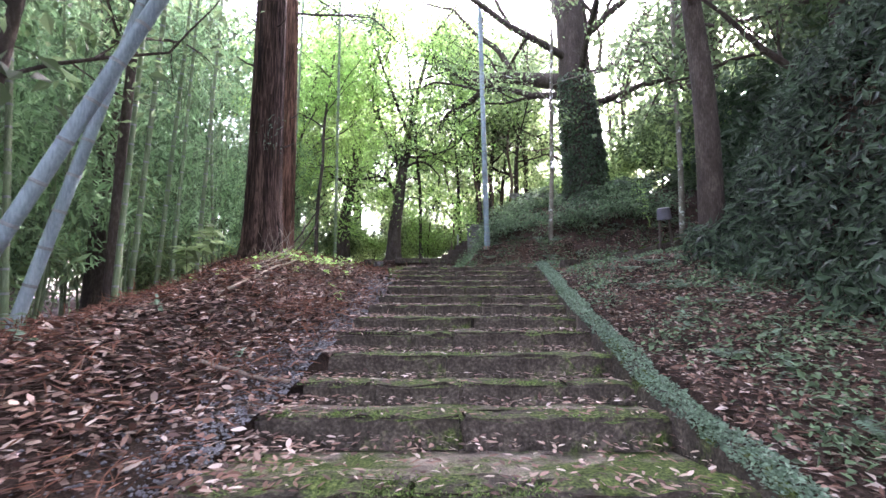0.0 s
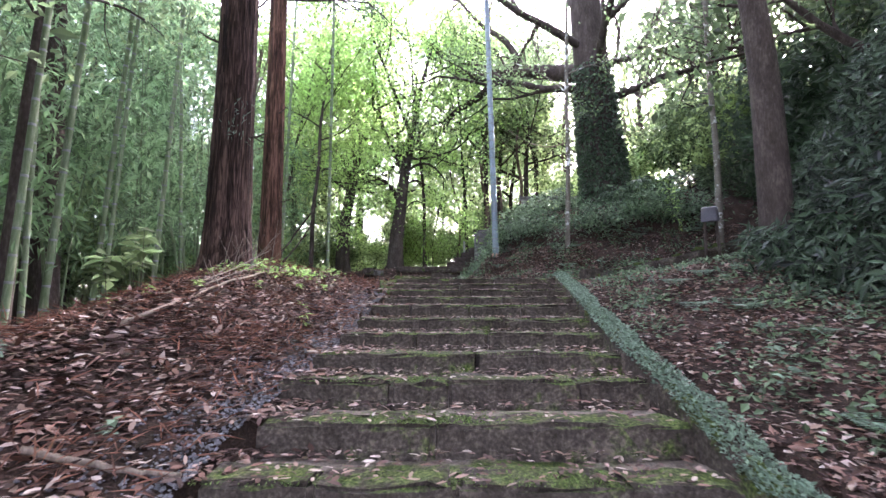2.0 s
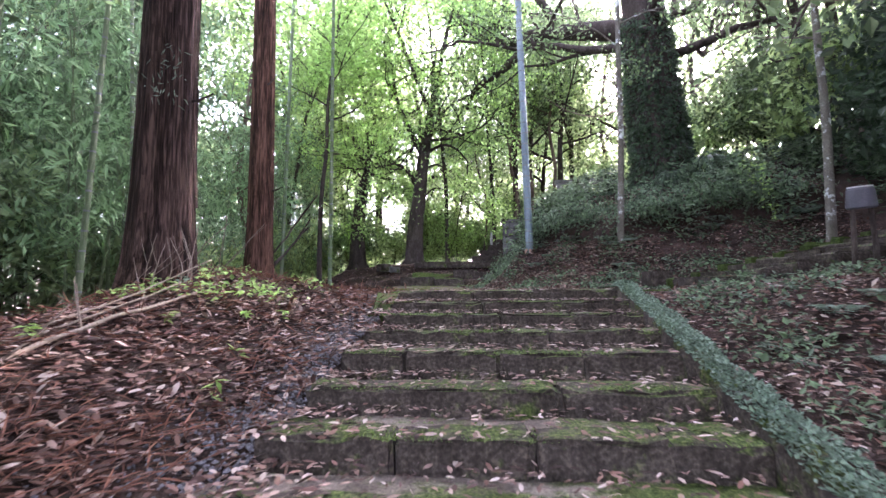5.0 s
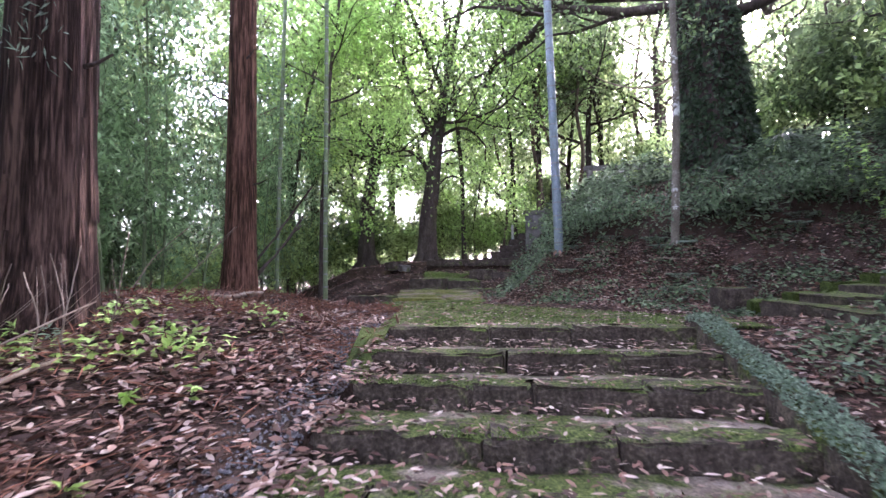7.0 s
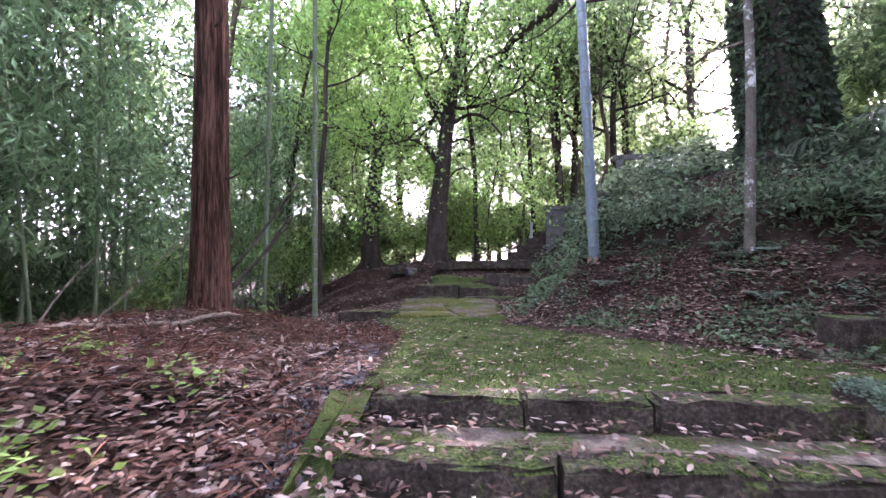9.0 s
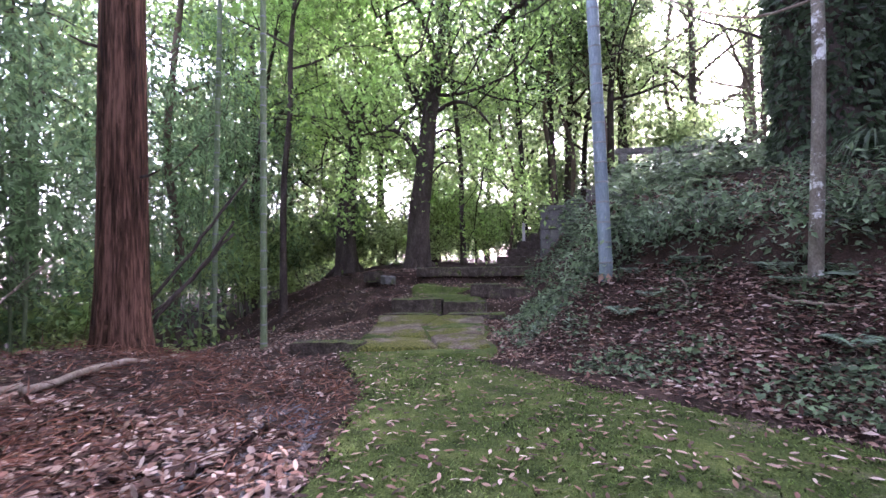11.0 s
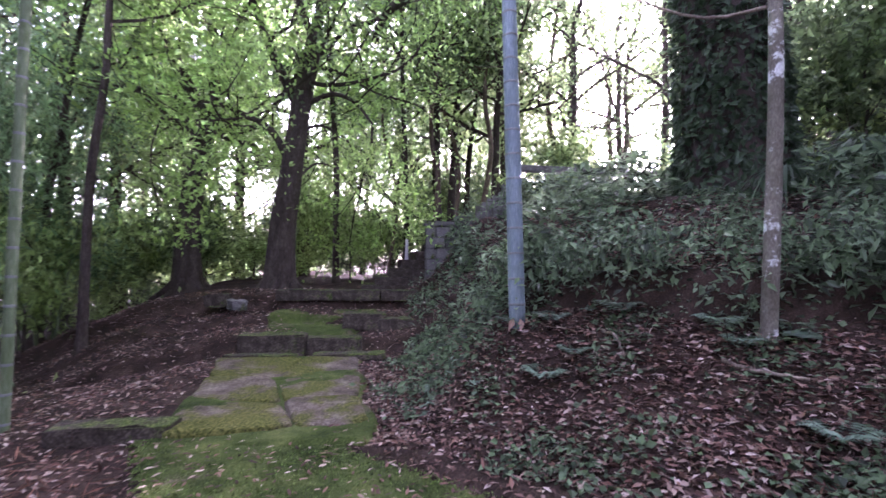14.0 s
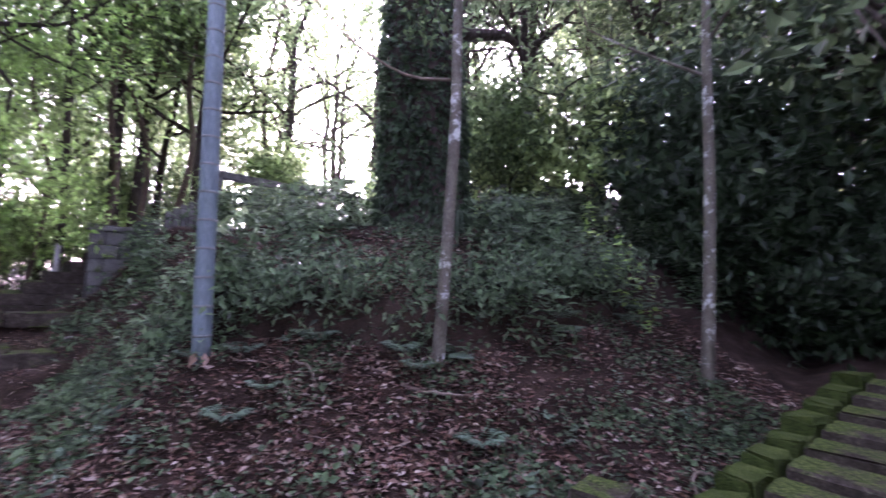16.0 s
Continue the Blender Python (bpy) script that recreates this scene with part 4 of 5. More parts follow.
# floodlight
lamp = place("floodlight", None, label="grey drum-shaped floodlight standing on two short legs", category="lamp")
V, F = tube([(0, 0.0, 0), (0, 0.0, 0.02), (0, 0, 0.22), (0, 0, 0.25)], [0.13, 0.15, 0.13, 0.115], 24)
place("drum", mesh_of("drum", V, F, "lamp_grey"), lamp)
V, F = tube([(0, 0, 0.245), (0, 0, 0.262)], [0.12, 0.12], 24)
place("rim", mesh_of("rim", V, F, "white_post"), lamp)
for dx in (-0.1, 0.1):
    V, F = tube([(dx * 1.3, 0, G(4.68, 9.8) - 2.98), (dx, 0, 0.03)], [0.03, 0.026], 8)
    place("leg", mesh_of("leg", V, F, "bark"), lamp)
lamp.matrix_basis = pose(4.68, 9.8, 2.92, 4, -4, 0)

# bamboo grove
def grove_bamboo(seed, h, r, leaf="leaf_bamboo"):
    rng = np.random.default_rng(seed)
    root = place("bamboo", None, label="slender green bamboo with fine leafy sprays", category="bamboo", group="bamboo grove")
    lean = rng.normal(0, 0.9, 2)
    line = bez([(0, 0, -0.2), (lean[0] * 0.1, lean[1] * 0.1, h * 0.3), (lean[0] * 0.45, lean[1] * 0.45, h * 0.65), (lean[0] * 1.3, lean[1] * 1.3, h)], 18)
    stem, out, tips = tube(line, np.linspace(r, r * 0.25, 18), 7, False), [], []
    for i in range(4, 18):
        for k in range(2):
            a = rng.uniform(0, 6.28)
            ln = rng.uniform(0.5, 1.2)
            pts = bez([line[i], line[i] + np.array([math.cos(a) * ln * 0.5, math.sin(a) * ln * 0.5, ln * 0.35]), line[i] + np.array([math.cos(a) * ln, math.sin(a) * ln, ln * 0.25])], 6)
            out.append(tube(pts[::2], np.linspace(0.008, 0.003, 3), 3, False))
            tips += list(pts[2:])
    place("culm", mesh_of("culm", *stem, "culm_green", True), root)
    V, F = join(out)
    tagged(place("branchwork", mesh_of("branchwork", V, F, "culm_green", True), root), kind="stuff")
    V, F = crown(rng, tips, 10, 0.28, 0.22, 0.056, 0.7)
    place("leaves", mesh_of("leaves", V, F, leaf), root)
    return root


grove = [grove_bamboo(70 + i, 6 + i * 0.9, 0.022 + 0.005 * i) for i in range(5)]
r3 = np.random.default_rng(5)
spots = []
while len(spots) < 150:
    x, y = r3.uniform(-15, -4.2), r3.uniform(1.0, 27)
    if (y < 17 or r3.uniform() < 0.35) and x < -5.3 - 0.10 * max(y - 12, 0) - 0.9 * (8 < y < 16) and math.hypot(x + 5.25, y - 15.3) > 1.4:
        spots.append((float(x), float(y)))
for i, (x, y) in enumerate(spots):
    m = set_down(x, y, float(r3.uniform(0, 360)), 0, float(r3.normal(0, 4)), float(r3.normal(0, 4)))
    if i < 5:
        grove[i].matrix_basis = m
    else:
        copy_thing(grove[i % 5], m)

# ---- undergrowth and litter ----
def scatter(name, n, box, keep, L, W, mat, label, category, up=0.15, lift=(0.0, 0.03), tilt=0.35, seed=1, clump=None, oval=False):
    rng = np.random.default_rng(seed)
    x, y = rng.uniform(box[0], box[1], n), rng.uniform(box[2], box[3], n)
    if clump:
        k, sp = clump
        cx, cy = rng.uniform(box[0], box[1], k), rng.uniform(box[2], box[3], k)
        c = rng.integers(0, k, n)
        x, y = cx[c] + rng.normal(0, sp, n), cy[c] + rng.normal(0, sp, n)
    ok = keep(x, y)
    x, y = x[ok], y[ok]
    n = len(x)
    z = ground_z(x, y) + rng.uniform(lift[0], lift[1], n)
    A = rng.normal(0, 1, (n, 3)) * [1, 1, up] + [0, 0, up * 0.3]
    N = rng.normal(0, tilt, (n, 3)) + [0, 0, 1]
    s = rng.uniform(0.6, 1.3, n)
    make = oval_leaves if oval else leaves
    V, F = make(np.stack([x, y, z], -1), A, N, L * s, W * s * rng.uniform(0.7, 1.3, n), 0.14)
    return place(name, mesh_of(name, V, F, mat), label=label, category=category, kind="stuff")


def bare_earth(x, y):
    """Trodden strip between the landing and the hill, with few leaves on it."""
    e = (x + 0.1) * 0.693 + (y - 15.4) * 0.72
    return (e > -0.05) & (e < 0.3 + 0.12 * np.sin(2 * x)) & (x > -0.2) & (x < 4.5) & (np.sin(37 * x + 29 * y) > -0.75)


def hollow(x, y):
    """Steep bare face under the overhanging plants of the hill."""
    e = np.minimum((x + 0.1) * 0.693 + (y - 15.4) * 0.72, (x - 2.6) * 0.09 + (y - 12.8) * 0.995)
    return (e > 2.2 + 0.1 * np.sin(3 * x)) & (e < 2.6) & (x > 1.2)


def off_stairs(x, y):
    return ~((x > step_left(y) - 0.1) & (x < step_right(y) + 0.32) & (y < 11.3)) & ~landing_in(x, y) & ~bare_earth(x, y) & ~hollow(x, y)


scatter("leaf_litter", 52000, (-5.6, -0.9, 0.5, 13), lambda x, y: off_stairs(x, y) & ~((x > step_left(y) - 0.5 - 0.2 * np.sin(3 * y)) & (np.sin(23 * x + 17 * y) > -0.6) & (y < 13)), 0.095, 0.036, "litter", "thick layer of brown fallen leaves", "leaf litter", seed=1, oval=True, tilt=0.28)
scatter("leaf_litter", 60000, (1.9, 8, 0.5, 17.5), off_stairs, 0.085, 0.034, "litter", "brown fallen leaves covering the bank", "leaf litter", seed=2)
scatter("leaf_litter", 30000, (-8, 4, 13, 23.5), off_stairs, 0.085, 0.03, "litter", "brown fallen leaves on the upper path", "leaf litter", seed=3)
scatter("leaf_litter", 26000, (-0.2, 4, 11.8, 18.5), off_stairs, 0.085, 0.034, "litter", "brown fallen leaves on the lower hillside", "leaf litter", seed=14)
scatter("needle_litter", 15000, (-6, -1.2, 1.0, 15.5), off_stairs, 0.18, 0.011, "needle_litter", "reddish fallen cedar twigs", "cedar litter", seed=4, clump=(150, 0.32), lift=(0.005, 0.1), up=0.35)


def on_steps(name, n, L, W, mat, label, category, seed):
    rng = np.random.default_rng(seed)
    y = rng.uniform(0.5, 16.0, n)
    x = np.where(y < 11.1, step_left(y) + rng.uniform(0, 1, n) * (step_right(y) - step_left(y)), rng.uniform(-2.4, 3, n))
    ok = (y < 11.1) | landing_in(x, y)
    x, y = x[ok], y[ok]
    n = len(x)
    z = np.where(y < 11.1, tread_z(y) + 0.012, path_z(y) + 0.052) + rng.uniform(0, 0.012, n)
    s = rng.uniform(0.5, 1.3, n)
    V, F = oval_leaves(np.stack([x, y, z], -1), rng.normal(0, 1, (n, 3)) * [1, 1, 0.05], rng.normal(0, 0.2, (n, 3)) + [0, 0, 1], L * s, W * s, 0.12)
    place(name, mesh_of(name, V, F, mat), label=label, category=category, kind="stuff")


def on_ends(n, seed):
    rng = np.random.default_rng(seed)
    y = rng.uniform(1.0, 11.0, n)
    x = step_left(y) - 0.15 + np.abs(rng.normal(0, 0.28, n))
    s = rng.uniform(0.6, 1.3, n)
    V, F = oval_leaves(np.stack([x, y, tread_z(y) + rng.uniform(0.0, 0.03, n)], -1), rng.normal(0, 1, (n, 3)) * [1, 1, 0.15], rng.normal(0, 0.3, (n, 3)) + [0, 0, 1], 0.085 * s, 0.032 * s, 0.1)
    place("leaf_litter", mesh_of("leaf_litter", V, F, "litter"), label="dry leaves drifted over the ends of the steps", category="leaf litter", kind="stuff")


on_ends(2000, 19)
on_steps("leaf_litter", 9000, 0.075, 0.024, "litter", "scattered dry leaves on the steps and landing", "leaf litter", 9)


# hanging foliage on the steep right-hand bank
rng = np.random.default_rng(51)
n = 30000
cl = rng.integers(0, 330, n)
y = np.clip(rng.uniform(0.2, 9.6, 330)[cl] + rng.normal(0, 0.2, n), 0.3, 9.6)
foot = step_right(y) + 0.32 + bank_foot(y)
u = rng.uniform(0.02, 1.1, 330)[cl] + rng.normal(0, 0.07, n)
x = foot + u * 2.6
z = ground_z(x, y) + rng.uniform(0.0, 0.9, n) * np.clip(u + 0.25, 0.1, 1)
x = x - rng.uniform(0, 0.18, 330)[cl]
z = z + rng.uniform(-0.1, 0.25, 330)[cl]
A = rng.normal(0, 0.95, (n, 3)) + [-0.5, 0, -0.7]
V, F = leaves(np.stack([x, y, z], -1), A, rng.normal(0, 0.5, (n, 3)) + [-0.7, -0.2, 0.7], rng.uniform(0.1, 0.28, n), rng.uniform(0.03, 0.085, n))
place("bank_foliage", mesh_of("bank_foliage", V, F, "leaf_bank_dark"), label="dense dark foliage hanging down the bank", category="foliage", kind="stuff")


def hill_side(x, y):
    d = (x + 0.1) * 0.693 + (y - 15.4) * 0.72
    return (d > 2.42) & ~((y > 17.3) & (x < 1.7)) & ((y - 12.8) + 0.09 * (x - 2.6) > 1.6) & (y < 23.0)


scatter("hill_undergrowth", 24000, (0.2, 11, 12.8, 23), hill_side, 0.17, 0.075, "leaf_bank", "leafy undergrowth covering the hillside", "undergrowth", up=0.35, lift=(0.1, 0.85), tilt=0.3, seed=61, clump=(95, 0.25))
rng = np.random.default_rng(66)
n, m = 5200, 64
cx = rng.uniform(1.3, 7.6, m)
ce = rng.uniform(2.2, 2.75, m)
cy = np.maximum(15.4 + (ce - 0.693 * (cx + 0.1)) / 0.72, 12.8 + (ce - 0.09 * (cx - 2.6)) / 0.995)
cz = ground_z(cx + 0.25, cy + 0.3) + rng.uniform(-0.2, 0.3, m)
c = rng.integers(0, m, n)
P = np.stack([cx[c], cy[c], cz[c]], -1) + rng.normal(0, 1, (n, 3)) * [0.26, 0.22, 0.15]
V, F = leaves(P, rng.normal(0, 0.7, (n, 3)) + [-0.35, -0.6, -0.25], rng.normal(0, 0.35, (n, 3)) + [-0.2, -0.3, 1], rng.uniform(0.08, 0.17, n), rng.uniform(0.035, 0.07, n))
place("hill_undergrowth", mesh_of("hill_undergrowth", V, F, "leaf_bank"), label="leafy sprays hanging over a dark hollow", category="undergrowth", kind="stuff")
scatter("ground_creeper", 15000, (0, 7, 12.5, 19), lambda x, y: (x + 0.1) * 0.693 + (y - 15.4) * 0.72 > 0.25, 0.075, 0.055, "leaf_bank", "small creeping plants among the fallen leaves", "creeper", up=0.4, lift=(0.01, 0.09), seed=62, clump=(110, 0.2))
scatter("ground_creeper", 5000, (2.4, 5, 2.5, 11), off_stairs, 0.075, 0.045, "leaf_bank", "small creeping plants among the fallen leaves", "creeper", up=0.4, lift=(0.01, 0.1), seed=63, clump=(45, 0.2))
scatter("fresh_weeds", 420, (-3.5, -2.1, 8.6, 11.0), off_stairs, 0.08, 0.055, "leaf_fresh", "bright green weeds beside the cedar", "weeds", up=0.3, lift=(0.04, 0.16), seed=64, clump=(16, 0.16))

# moss tufts on the landing and along the treads
rng = np.random.default_rng(71)
n = 42000
x, y = rng.uniform(-2.4, 3.1, n), rng.uniform(11.05, 16.2, n)
ok = landing_in(x, y)
x, y = x[ok], y[ok]
n = len(x)
V, F = leaves(np.stack([x, y, path_z(y) + 0.03], -1), grass_up(n, rng, 0.8), rng.normal(0, 1, (n, 3)), rng.uniform(0.015, 0.04, n), rng.uniform(0.006, 0.014, n))
place("moss_tufts", mesh_of("moss_tufts", V, F, "leaf_moss"), label="short green moss tufts on the landing", category="moss", kind="stuff")
n = 26000
y = rng.uniform(1.6, 11.0, n)
k = np.searchsorted(STEP_Y, y) - 1
yy = np.asarray(STEP_Y)[k] + np.abs(rng.normal(0.02, 0.13, n))
x = step_left(yy) + rng.beta(1.0, 1.5, n) * (step_right(yy) - step_left(yy))
patch = np.sin(x * 3.1 + k * 2.0) + np.sin(x * 7.3 + k) * 0.6 + rng.normal(0, 0.4, n) > 0.1
x, yy, k = x[patch], yy[patch], k[patch]
n = len(x)
V, F = leaves(np.stack([x, yy, np.asarray(STEP_Z)[k] - 0.004], -1), grass_up(n, rng, 0.7), rng.normal(0, 1, (n, 3)), rng.uniform(0.012, 0.03, n), rng.uniform(0.006, 0.013, n))
place("moss_tufts", mesh_of("moss_tufts", V, F, "leaf_moss"), label="short green moss tufts on the steps", category="moss", kind="stuff")

scatter("path_weeds", 3000, (0.1, 2.2, 16.6, 22.7), lambda x, y: x > 0.15 + 0.085 * (y - 15.4), 0.12, 0.055, "leaf_bank", "low green weeds on the bank beside the path", "weeds", up=0.6, lift=(0.02, 0.3), tilt=0.5, seed=65, clump=(110, 0.2))

# dark thicket on the right-hand hill
rng = np.random.default_rng(72)
n = 30000
cx, cy = rng.uniform(9.4, 15, 260), rng.uniform(7.5, 13.8, 260)
c = rng.integers(0, 260, n)
x, y = cx[c] + rng.normal(0, 0.5, n), cy[c] + rng.normal(0, 0.5, n)
z = ground_z(x, y) + rng.uniform(0.1, 3.4, n) * (0.4 + 0.6 * rng.uniform(0, 1, 260)[c])
V, F = leaves(np.stack([x, y, z], -1), rng.normal(0, 1, (n, 3)) - [0, 0, 0.3], rng.normal(0, 0.6, (n, 3)) + [0, 0, 1], rng.uniform(0.14, 0.28, n), rng.uniform(0.07, 0.13, n))
place("hill_thicket", mesh_of("hill_thicket", V, F, "leaf_dark"), label="dark evergreen thicket on the wooded hill", category="thicket", kind="stuff")

# gravel washed out beside the steps
rng = np.random.default_rng(81)
n = 9000
y = rng.uniform(1.5, 13.6, n)
u = np.abs(rng.normal(0, 0.36, n))
x = np.where(y < 11, step_left(y), -1.15 - 0.2 * (y - 11)) - u + 0.05
z = ground_z(x, y) + 0.012
r = rng.uniform(0.006, 0.022, n)
O = np.array([(1, 0, 0), (0, 1, 0), (-1, 0, 0), (0, -1, 0), (0, 0, 0.7), (0, 0, -0.7)])
V = (np.stack([x, y, z], -1)[:, None] + O[None] * r[:, None, None] * rng.uniform(0.6, 1.3, (n, 6, 1))).reshape(-1, 3)
F = (np.arange(n)[:, None, None] * 6 + np.array([(0, 1, 4), (1, 2, 4), (2, 3, 4), (3, 0, 4), (1, 0, 5), (2, 1, 5), (3, 2, 5), (0, 3, 5)])[None]).reshape(-1, 3)
place("gravel", mesh_of("gravel", V, F, "gravel"), label="dark grey gravel washed out beside the steps", category="gravel", kind="stuff")

# mossy kerb at the head of the stairs
stone_thing("kerb_stone", 0.24, 1.3, 0.24, -1.1, 10.5, 1.59, 5, "moss", "mossy sloping kerbstone at the head of the stairs", "kerbstone", rx=11, jit=0.035)


def stick(pts, r0, r1, label, mat="dead_wood", name="fallen_branch", group="fallen branches", side=0):
    line = bez(pts, 12)
    line = line + np.random.default_rng(len(label) + int(abs(line[0, 1]) * 10)).normal(0, r0 * 0.35, line.shape)
    root = place(name, None, label=label, category="branch", group=group)
    V, F = tube(line, np.linspace(r0, r1, 12), 8)
    place("stem", mesh_of("stem", V, F, mat, True), root)
    for k in range(side):
        q = line[4 + 2 * k]
        w = np.array([0.12 * (-1) ** k, 0.1, 0.14])
        V, F = tube(bez([q, q + w, q + w * 2.1 + [0, 0, 0.05]], 6), np.linspace(r0 * 0.4, r0 * 0.15, 6), 5)
        place("side_twig", mesh_of("side_twig", V, F, mat, True), root)
    return root


def lie(x, y, dz=0.03):
    return (x, y, G(x, y) + dz)


PALE = "pale dead branch lying on the leaf litter"
stick([lie(-2.75, 5.7), lie(-2.72, 7.2, 0.05), lie(-2.75, 8.8, 0.08)], 0.024, 0.014, PALE, side=2)
stick([lie(-2.95, 6.6), lie(-2.9, 7.4, 0.06), lie(-2.6, 8.3, 0.3)], 0.016, 0.008, PALE, side=2)
stick([lie(-3.1, 7.4), lie(-3.0, 8.2, 0.1), lie(-2.85, 9.2, 0.38)], 0.014, 0.006, PALE, side=2)
stick([lie(-2.1, 4.1), lie(-1.7, 4.3, 0.04), lie(-1.4, 4.35)], 0.022, 0.015, "short broken branch on the leaf litter")
stick([lie(-4.1, 12.9, 0.05), lie(-4.05, 13.9, 0.06), lie(-3.95, 14.9, 0.06)], 0.04, 0.03, "pale fallen log lying before the cedar", name="fallen_log")
stick([lie(-4.6, 11.7, 0.05), lie(-4.4, 12.4, 0.06), lie(-4.2, 13.0, 0.08)], 0.035, 0.028, "pale fallen log lying before the cedar", name="fallen_log")
stick([lie(-4.7, 12.4), lie(-4.45, 12.7, 0.5), lie(-4.1, 13.2, 1.2)], 0.014, 0.004, "thin bare twig standing among the litter", side=3)
stick([lie(-5.0, 12.0), lie(-4.9, 12.4, 0.6), lie(-4.6, 12.7, 1.1)], 0.012, 0.004, "thin bare twig standing among the litter", side=3)
for q in range(7):
    x, y = -3.2 + 0.28 * math.sin(q * 2.3), 8.7 + 0.12 * q
    stick([lie(x, y), lie(x + 0.06, y, 0.3), lie(x + 0.12 * (-1) ** q, y + 0.05, 0.55 + 0.06 * q)], 0.008, 0.003, "thin pale twig sprouting by the cedar", side=2, group="cedar twigs")
stick([lie(-2.15, 1.75, 0.02), lie(-1.85, 2.1, 0.05), lie(-1.5, 2.5, 0.1)], 0.075, 0.06, "rotten reddish log half buried in litter", "cedar_bark", "rotten_log")
stick([lie(2.95, 14.9, 0.03), lie(3.15, 14.65, 0.04), lie(3.35, 14.45, 0.05)], 0.02, 0.012, "short dead branch on the hillside", side=1)
stick([lie(2.25, 15.75), lie(2.32, 15.6, 0.05), lie(2.3, 15.4, 0.04)], 0.018, 0.012, "short dead branch on the hillside")
stick([lie(5.1, 12.75), lie(4.75, 12.85, 0.12), lie(4.55, 12.75, 0.02)], 0.018, 0.012, "curved root beside the side stairs")
for a, b in (((-5.5, 16.2, 2.3), (-4.55, 17.0, 3.95)), ((-5.6, 16.3, 2.4), (-4.7, 17.2, 3.75)), ((-5.6, 16.1, 2.5), (-4.4, 17.1, 4.7))):
    stick([a, ((a[0] + b[0]) / 2, (a[1] + b[1]) / 2, (a[2] + b[2]) / 2 - 0.05), b], 0.032, 0.024, "dark dead pole leaning against the cedar", "bark", "leaning_pole", "leaning poles")


def rosette(name, x, y, dz, n, L, W, mat, label, category, rise=0.5, arch=0.6, seed=0, segs=5):
    """A plant of long arching leaves from one root, each a folded strip."""
    rng = np.random.default_rng(seed)
    root = place(name, None, label=label, category=category)
    base = np.array([x, y, G(x, y) + dz])
    for k in range(n):
        a = k * 2.4 + rng.uniform(0, 0.5)
        ln, f = L * rng.uniform(0.6, 1.1), rng.uniform(0.6, 1.2)
        t = np.linspace(0, 1, segs)
        out = np.array([math.cos(a), math.sin(a), 0])
        mid = base + out * (ln * t)[:, None] + np.array([0, 0, 1]) * (ln * (rise * f * t - arch * f * t * t))[:, None]
        side = np.array([-math.sin(a), math.cos(a), 0])
        w = W * np.sin(np.pi * (0.12 + 0.88 * t)) * 0.5
        V = np.concatenate([mid + side * w[:, None], mid - [0, 0, W * 0.15], mid - side * w[:, None]])
        F = []
        for i in range(segs - 1):
            F += [[i, i + 1, segs + i + 1, segs + i], [segs + i, segs + i + 1, 2 * segs + i + 1, 2 * segs + i]]
        place("leaf", mesh_of("leaf", V, F, mat, True), root)
    return root


rosette("arching_plant", 6.2, 16.4, 0.75, 80, 0.95, 0.026, "leaf_dark", "large clump of long arching dark leaves", "plant", 0.7, 1.7, 1)
rosette("arching_plant", 5.3, 16.6, 0.5, 50, 0.8, 0.026, "leaf_dark", "large clump of long arching dark leaves", "plant", 0.6, 1.6, 2)
rosette("round_leaf_plant", 3.58, 14.72, 0.12, 4, 0.24, 0.2, "leaf_ivy", "low plant with large round green leaves", "plant", 0.5, 0.5, 5)


def fern(x, y, s, seed, label="small green fern among the fallen leaves", mat="leaf_ivy"):
    rng = np.random.default_rng(seed)
    root = place("fern", None, label=label, category="fern", group="ferns")
    base = np.array([x, y, G(x, y)])
    for k in range(6):
        a = k * 1.05 + rng.uniform(0, 0.6)
        out = np.array([math.cos(a), math.sin(a), 0])
        side = np.array([-math.sin(a), math.cos(a), 0])
        t = np.linspace(0.15, 1, 11)
        mid = base + out * (s * 0.7 * t)[:, None] + np.array([0, 0, 1]) * (s * (1.0 * t - 0.75 * t * t))[:, None]
        P = np.concatenate([mid, mid])
        A = np.concatenate([side + out * 0.45 + mid * 0, -side + out * 0.45 + mid * 0])
        L = np.concatenate([s * 0.32 * np.sin(np.pi * (0.2 + 0.8 * t))] * 2) + 0.01
        V, F = leaves(P, A, np.tile([0.0, 0, 1], (22, 1)), L, L * 0.28)
        place("frond", mesh_of("frond", V, F, mat), root)
    return root


fr = np.random.default_rng(90)
for q in range(26):
    x, y = float(fr.uniform(1.2, 7.5)), float(fr.uniform(13.6, 18))
    if (x + 0.1) * 0.693 + (y - 15.4) * 0.72 > 1.2 and y > 13.6:
        fern(x, y, float(fr.uniform(0.25, 0.5)), q)
fern(2.52, 15.9, 0.42, 99)
for q in range(9):
    fern(float(fr.uniform(2.7, 4.2)), float(fr.uniform(3.0, 9.5)), float(fr.uniform(0.2, 0.35)), 120 + q)


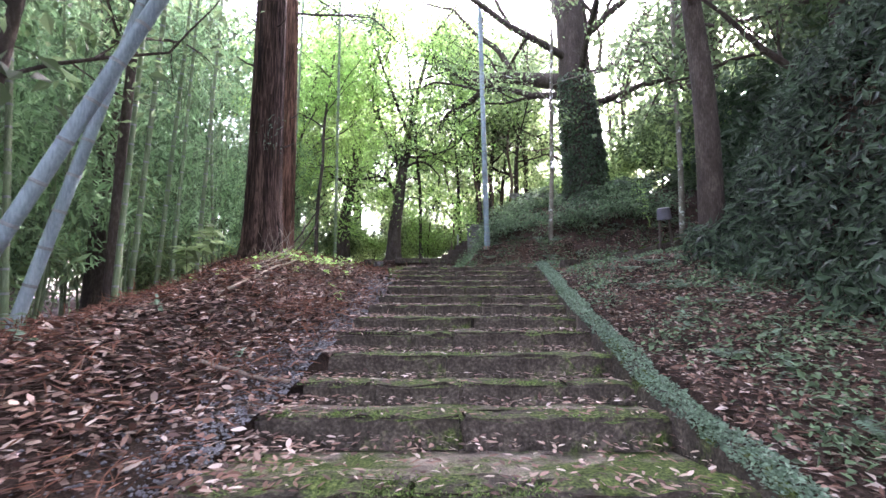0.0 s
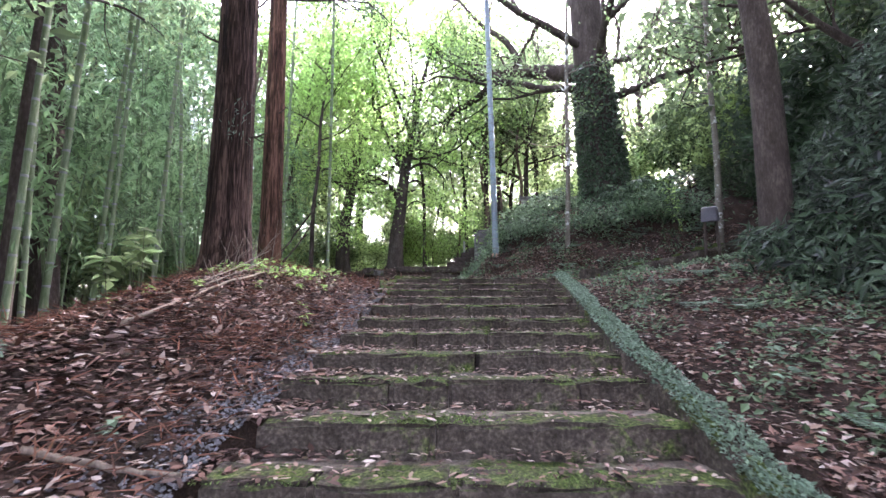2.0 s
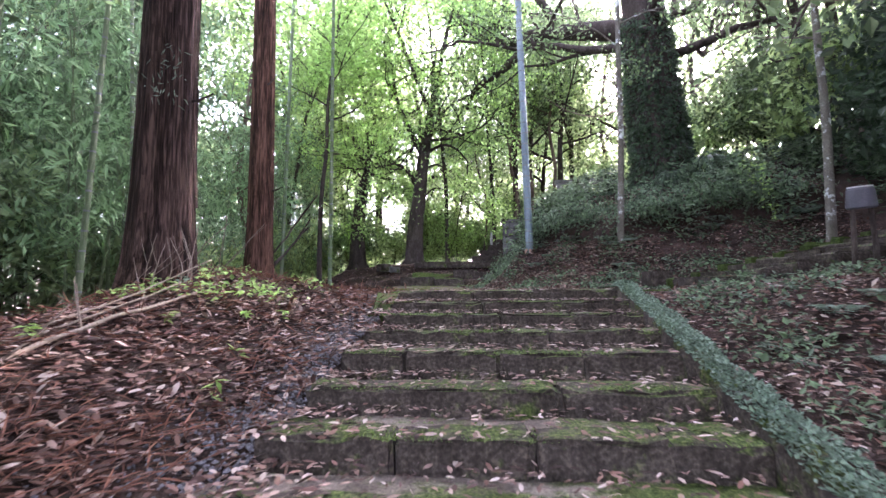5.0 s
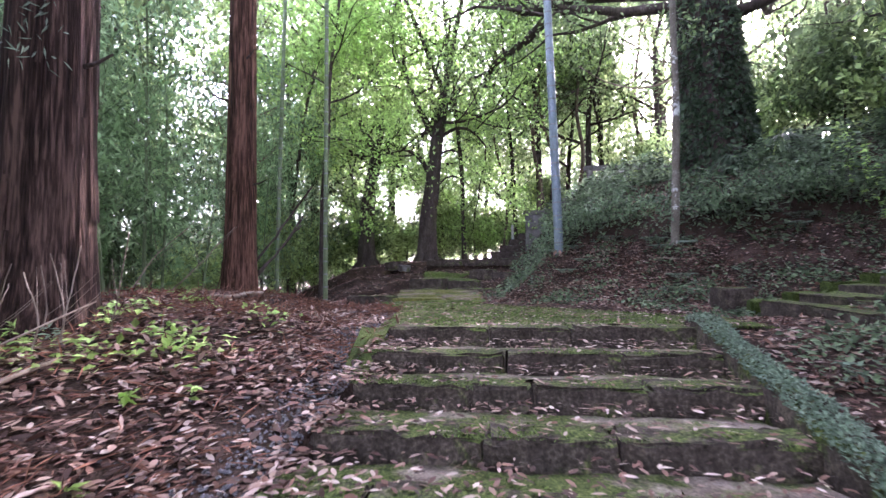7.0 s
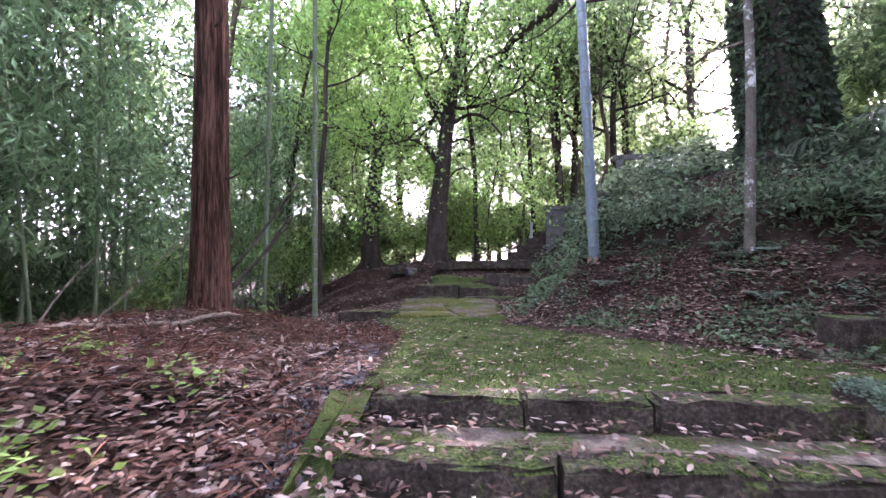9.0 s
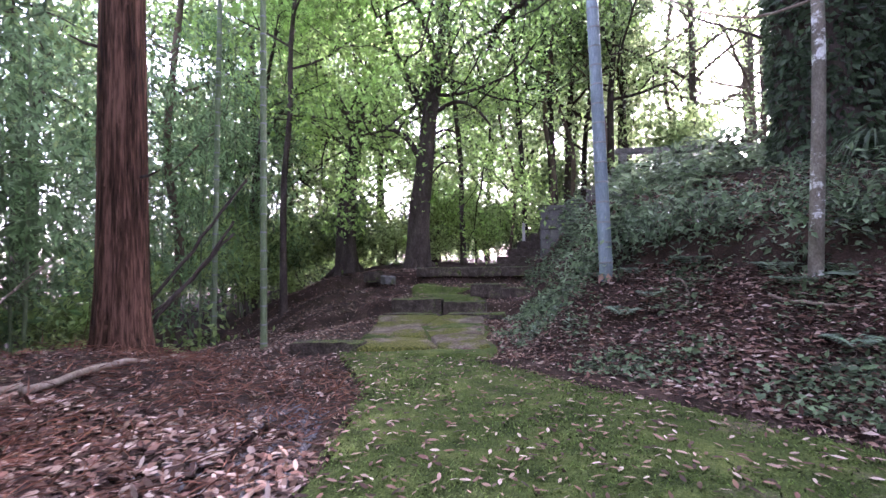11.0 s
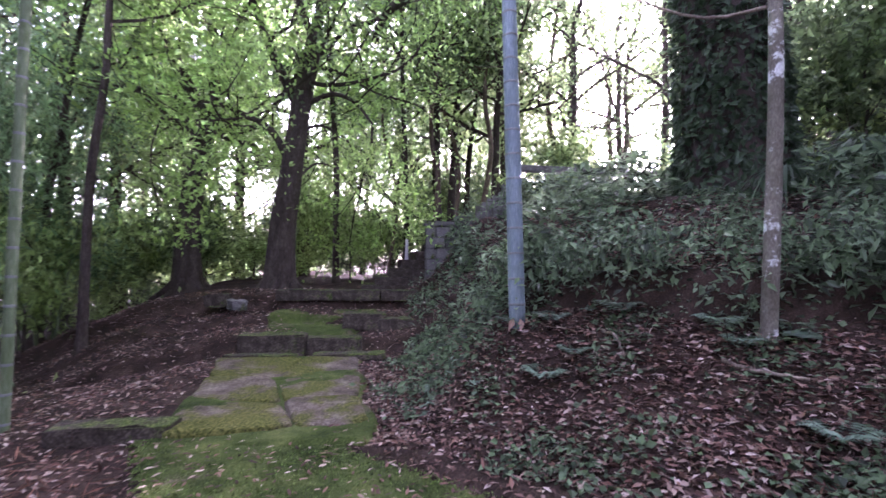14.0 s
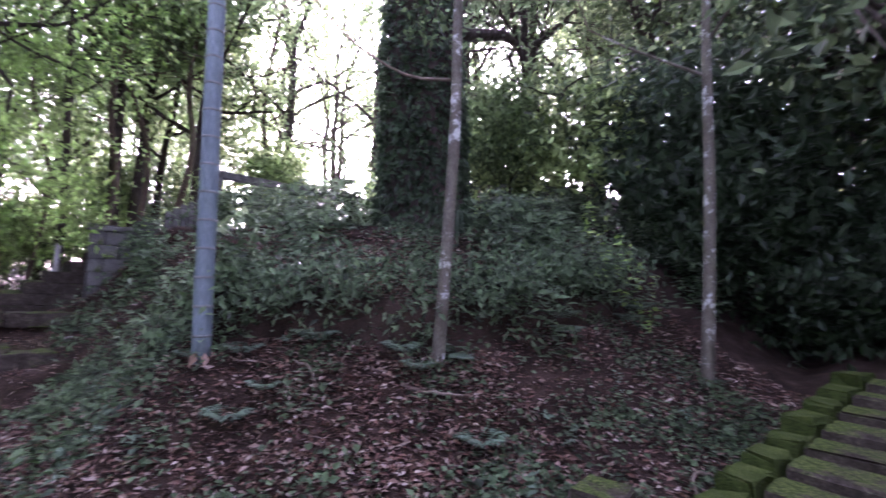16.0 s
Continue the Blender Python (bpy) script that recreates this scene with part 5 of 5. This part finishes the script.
def seedling(x, y, h, seed, mat="leaf_bank", n=9, L=0.09):
    rng = np.random.default_rng(seed)
    root = place("seedling", None, label="small leafy seedling growing through the litter", category="seedling", group="seedlings")
    top = np.array([x + rng.normal(0, 0.05), y + rng.normal(0, 0.05), G(x, y) + h])
    b = np.array([x, y, G(x, y) - 0.02])
    V, F = tube(bez([b, (b + top) / 2 + rng.normal(0, 0.02, 3), top], 5), np.linspace(0.005, 0.002, 5), 4)
    place("stem", mesh_of("stem", V, F, "bark"), root)
    t = rng.uniform(0.4, 1, n)[:, None]
    V, F = leaves(b + (top - b) * t, rng.normal(0, 1, (n, 3)) * [1, 1, 0.3], rng.normal(0, 0.3, (n, 3)) + [0, 0, 1], rng.uniform(0.7, 1.3, n) * L, rng.uniform(0.7, 1.3, n) * L * 0.5)
    place("leaves", mesh_of("leaves", V, F, mat), root)
    return root


for q, (x, y, h) in enumerate([(-3.5, 7.05, 0.75), (-3.7, 6.8, 0.6), (-3.75, 7.3, 0.85)]):
    ob = seedling(x, y, h, 500 + q, "leaf_green", 22, 0.24)
    tagged(ob, "broad-leaved green plant at the grove's edge", "plant")
for q in range(70):
    x, y = float(fr.uniform(0.3, 7)), float(fr.uniform(12.9, 17))
    if (x + 0.1) * 0.693 + (y - 15.4) * 0.72 > 0.3:
        seedling(x, y, float(fr.uniform(0.1, 0.4)), q, "leaf_ivy" if q % 2 else "leaf_bank", 12)
for q in range(30):
    seedling(float(fr.uniform(2.5, 4.3)), float(fr.uniform(2.5, 10)), float(fr.uniform(0.08, 0.22)), 200 + q, "leaf_ivy", 10)
for q in range(24):
    seedling(float(fr.uniform(-4.2, -1.5)), float(fr.uniform(3, 12)), float(fr.uniform(0.08, 0.2)), 300 + q, "leaf_fresh" if q % 3 else "leaf_ivy", 9)
for q in range(8):
    seedling(6.2 + 0.2 * math.sin(q * 3), 13.9 + 0.15 * q, 1.2 + 0.1 * q, 400 + q, "leaf_fresh", 22)

# husks round the foot of the bamboo, and a spray on the cedar
V, F = leaves(np.array([[1.5 + 0.07 * q, 16.42 - 0.03 * (q % 2), G(1.55, 16.4) + 0.12] for q in range(4)]), np.array([[-0.4, -0.3, -0.7], [-0.1, -0.5, -0.8], [0.3, -0.4, -0.8], [0.5, -0.2, -0.6]]), np.array([[0, -1.0, 0.3]] * 4), 0.17, 0.08)
place("bamboo_husk", mesh_of("bamboo_husk", V, F, "husk"), label="dry pinkish sheaths round the bamboo foot", category="husk")
rng = np.random.default_rng(95)
n = 45
P = np.array([-3.45, 9.2, 4.5]) + rng.normal(0, 1, (n, 3)) * [0.12, 0.08, 0.2]
V, F = leaves(P, rng.normal(0, 1, (n, 3)) - [0, 0, 0.6], rng.normal(0, 1, (n, 3)), 0.1, 0.016)
place("bamboo_spray", mesh_of("bamboo_spray", V, F, "leaf_ivy"), label="thin spray of pale leaves against the cedar", category="foliage", kind="stuff")
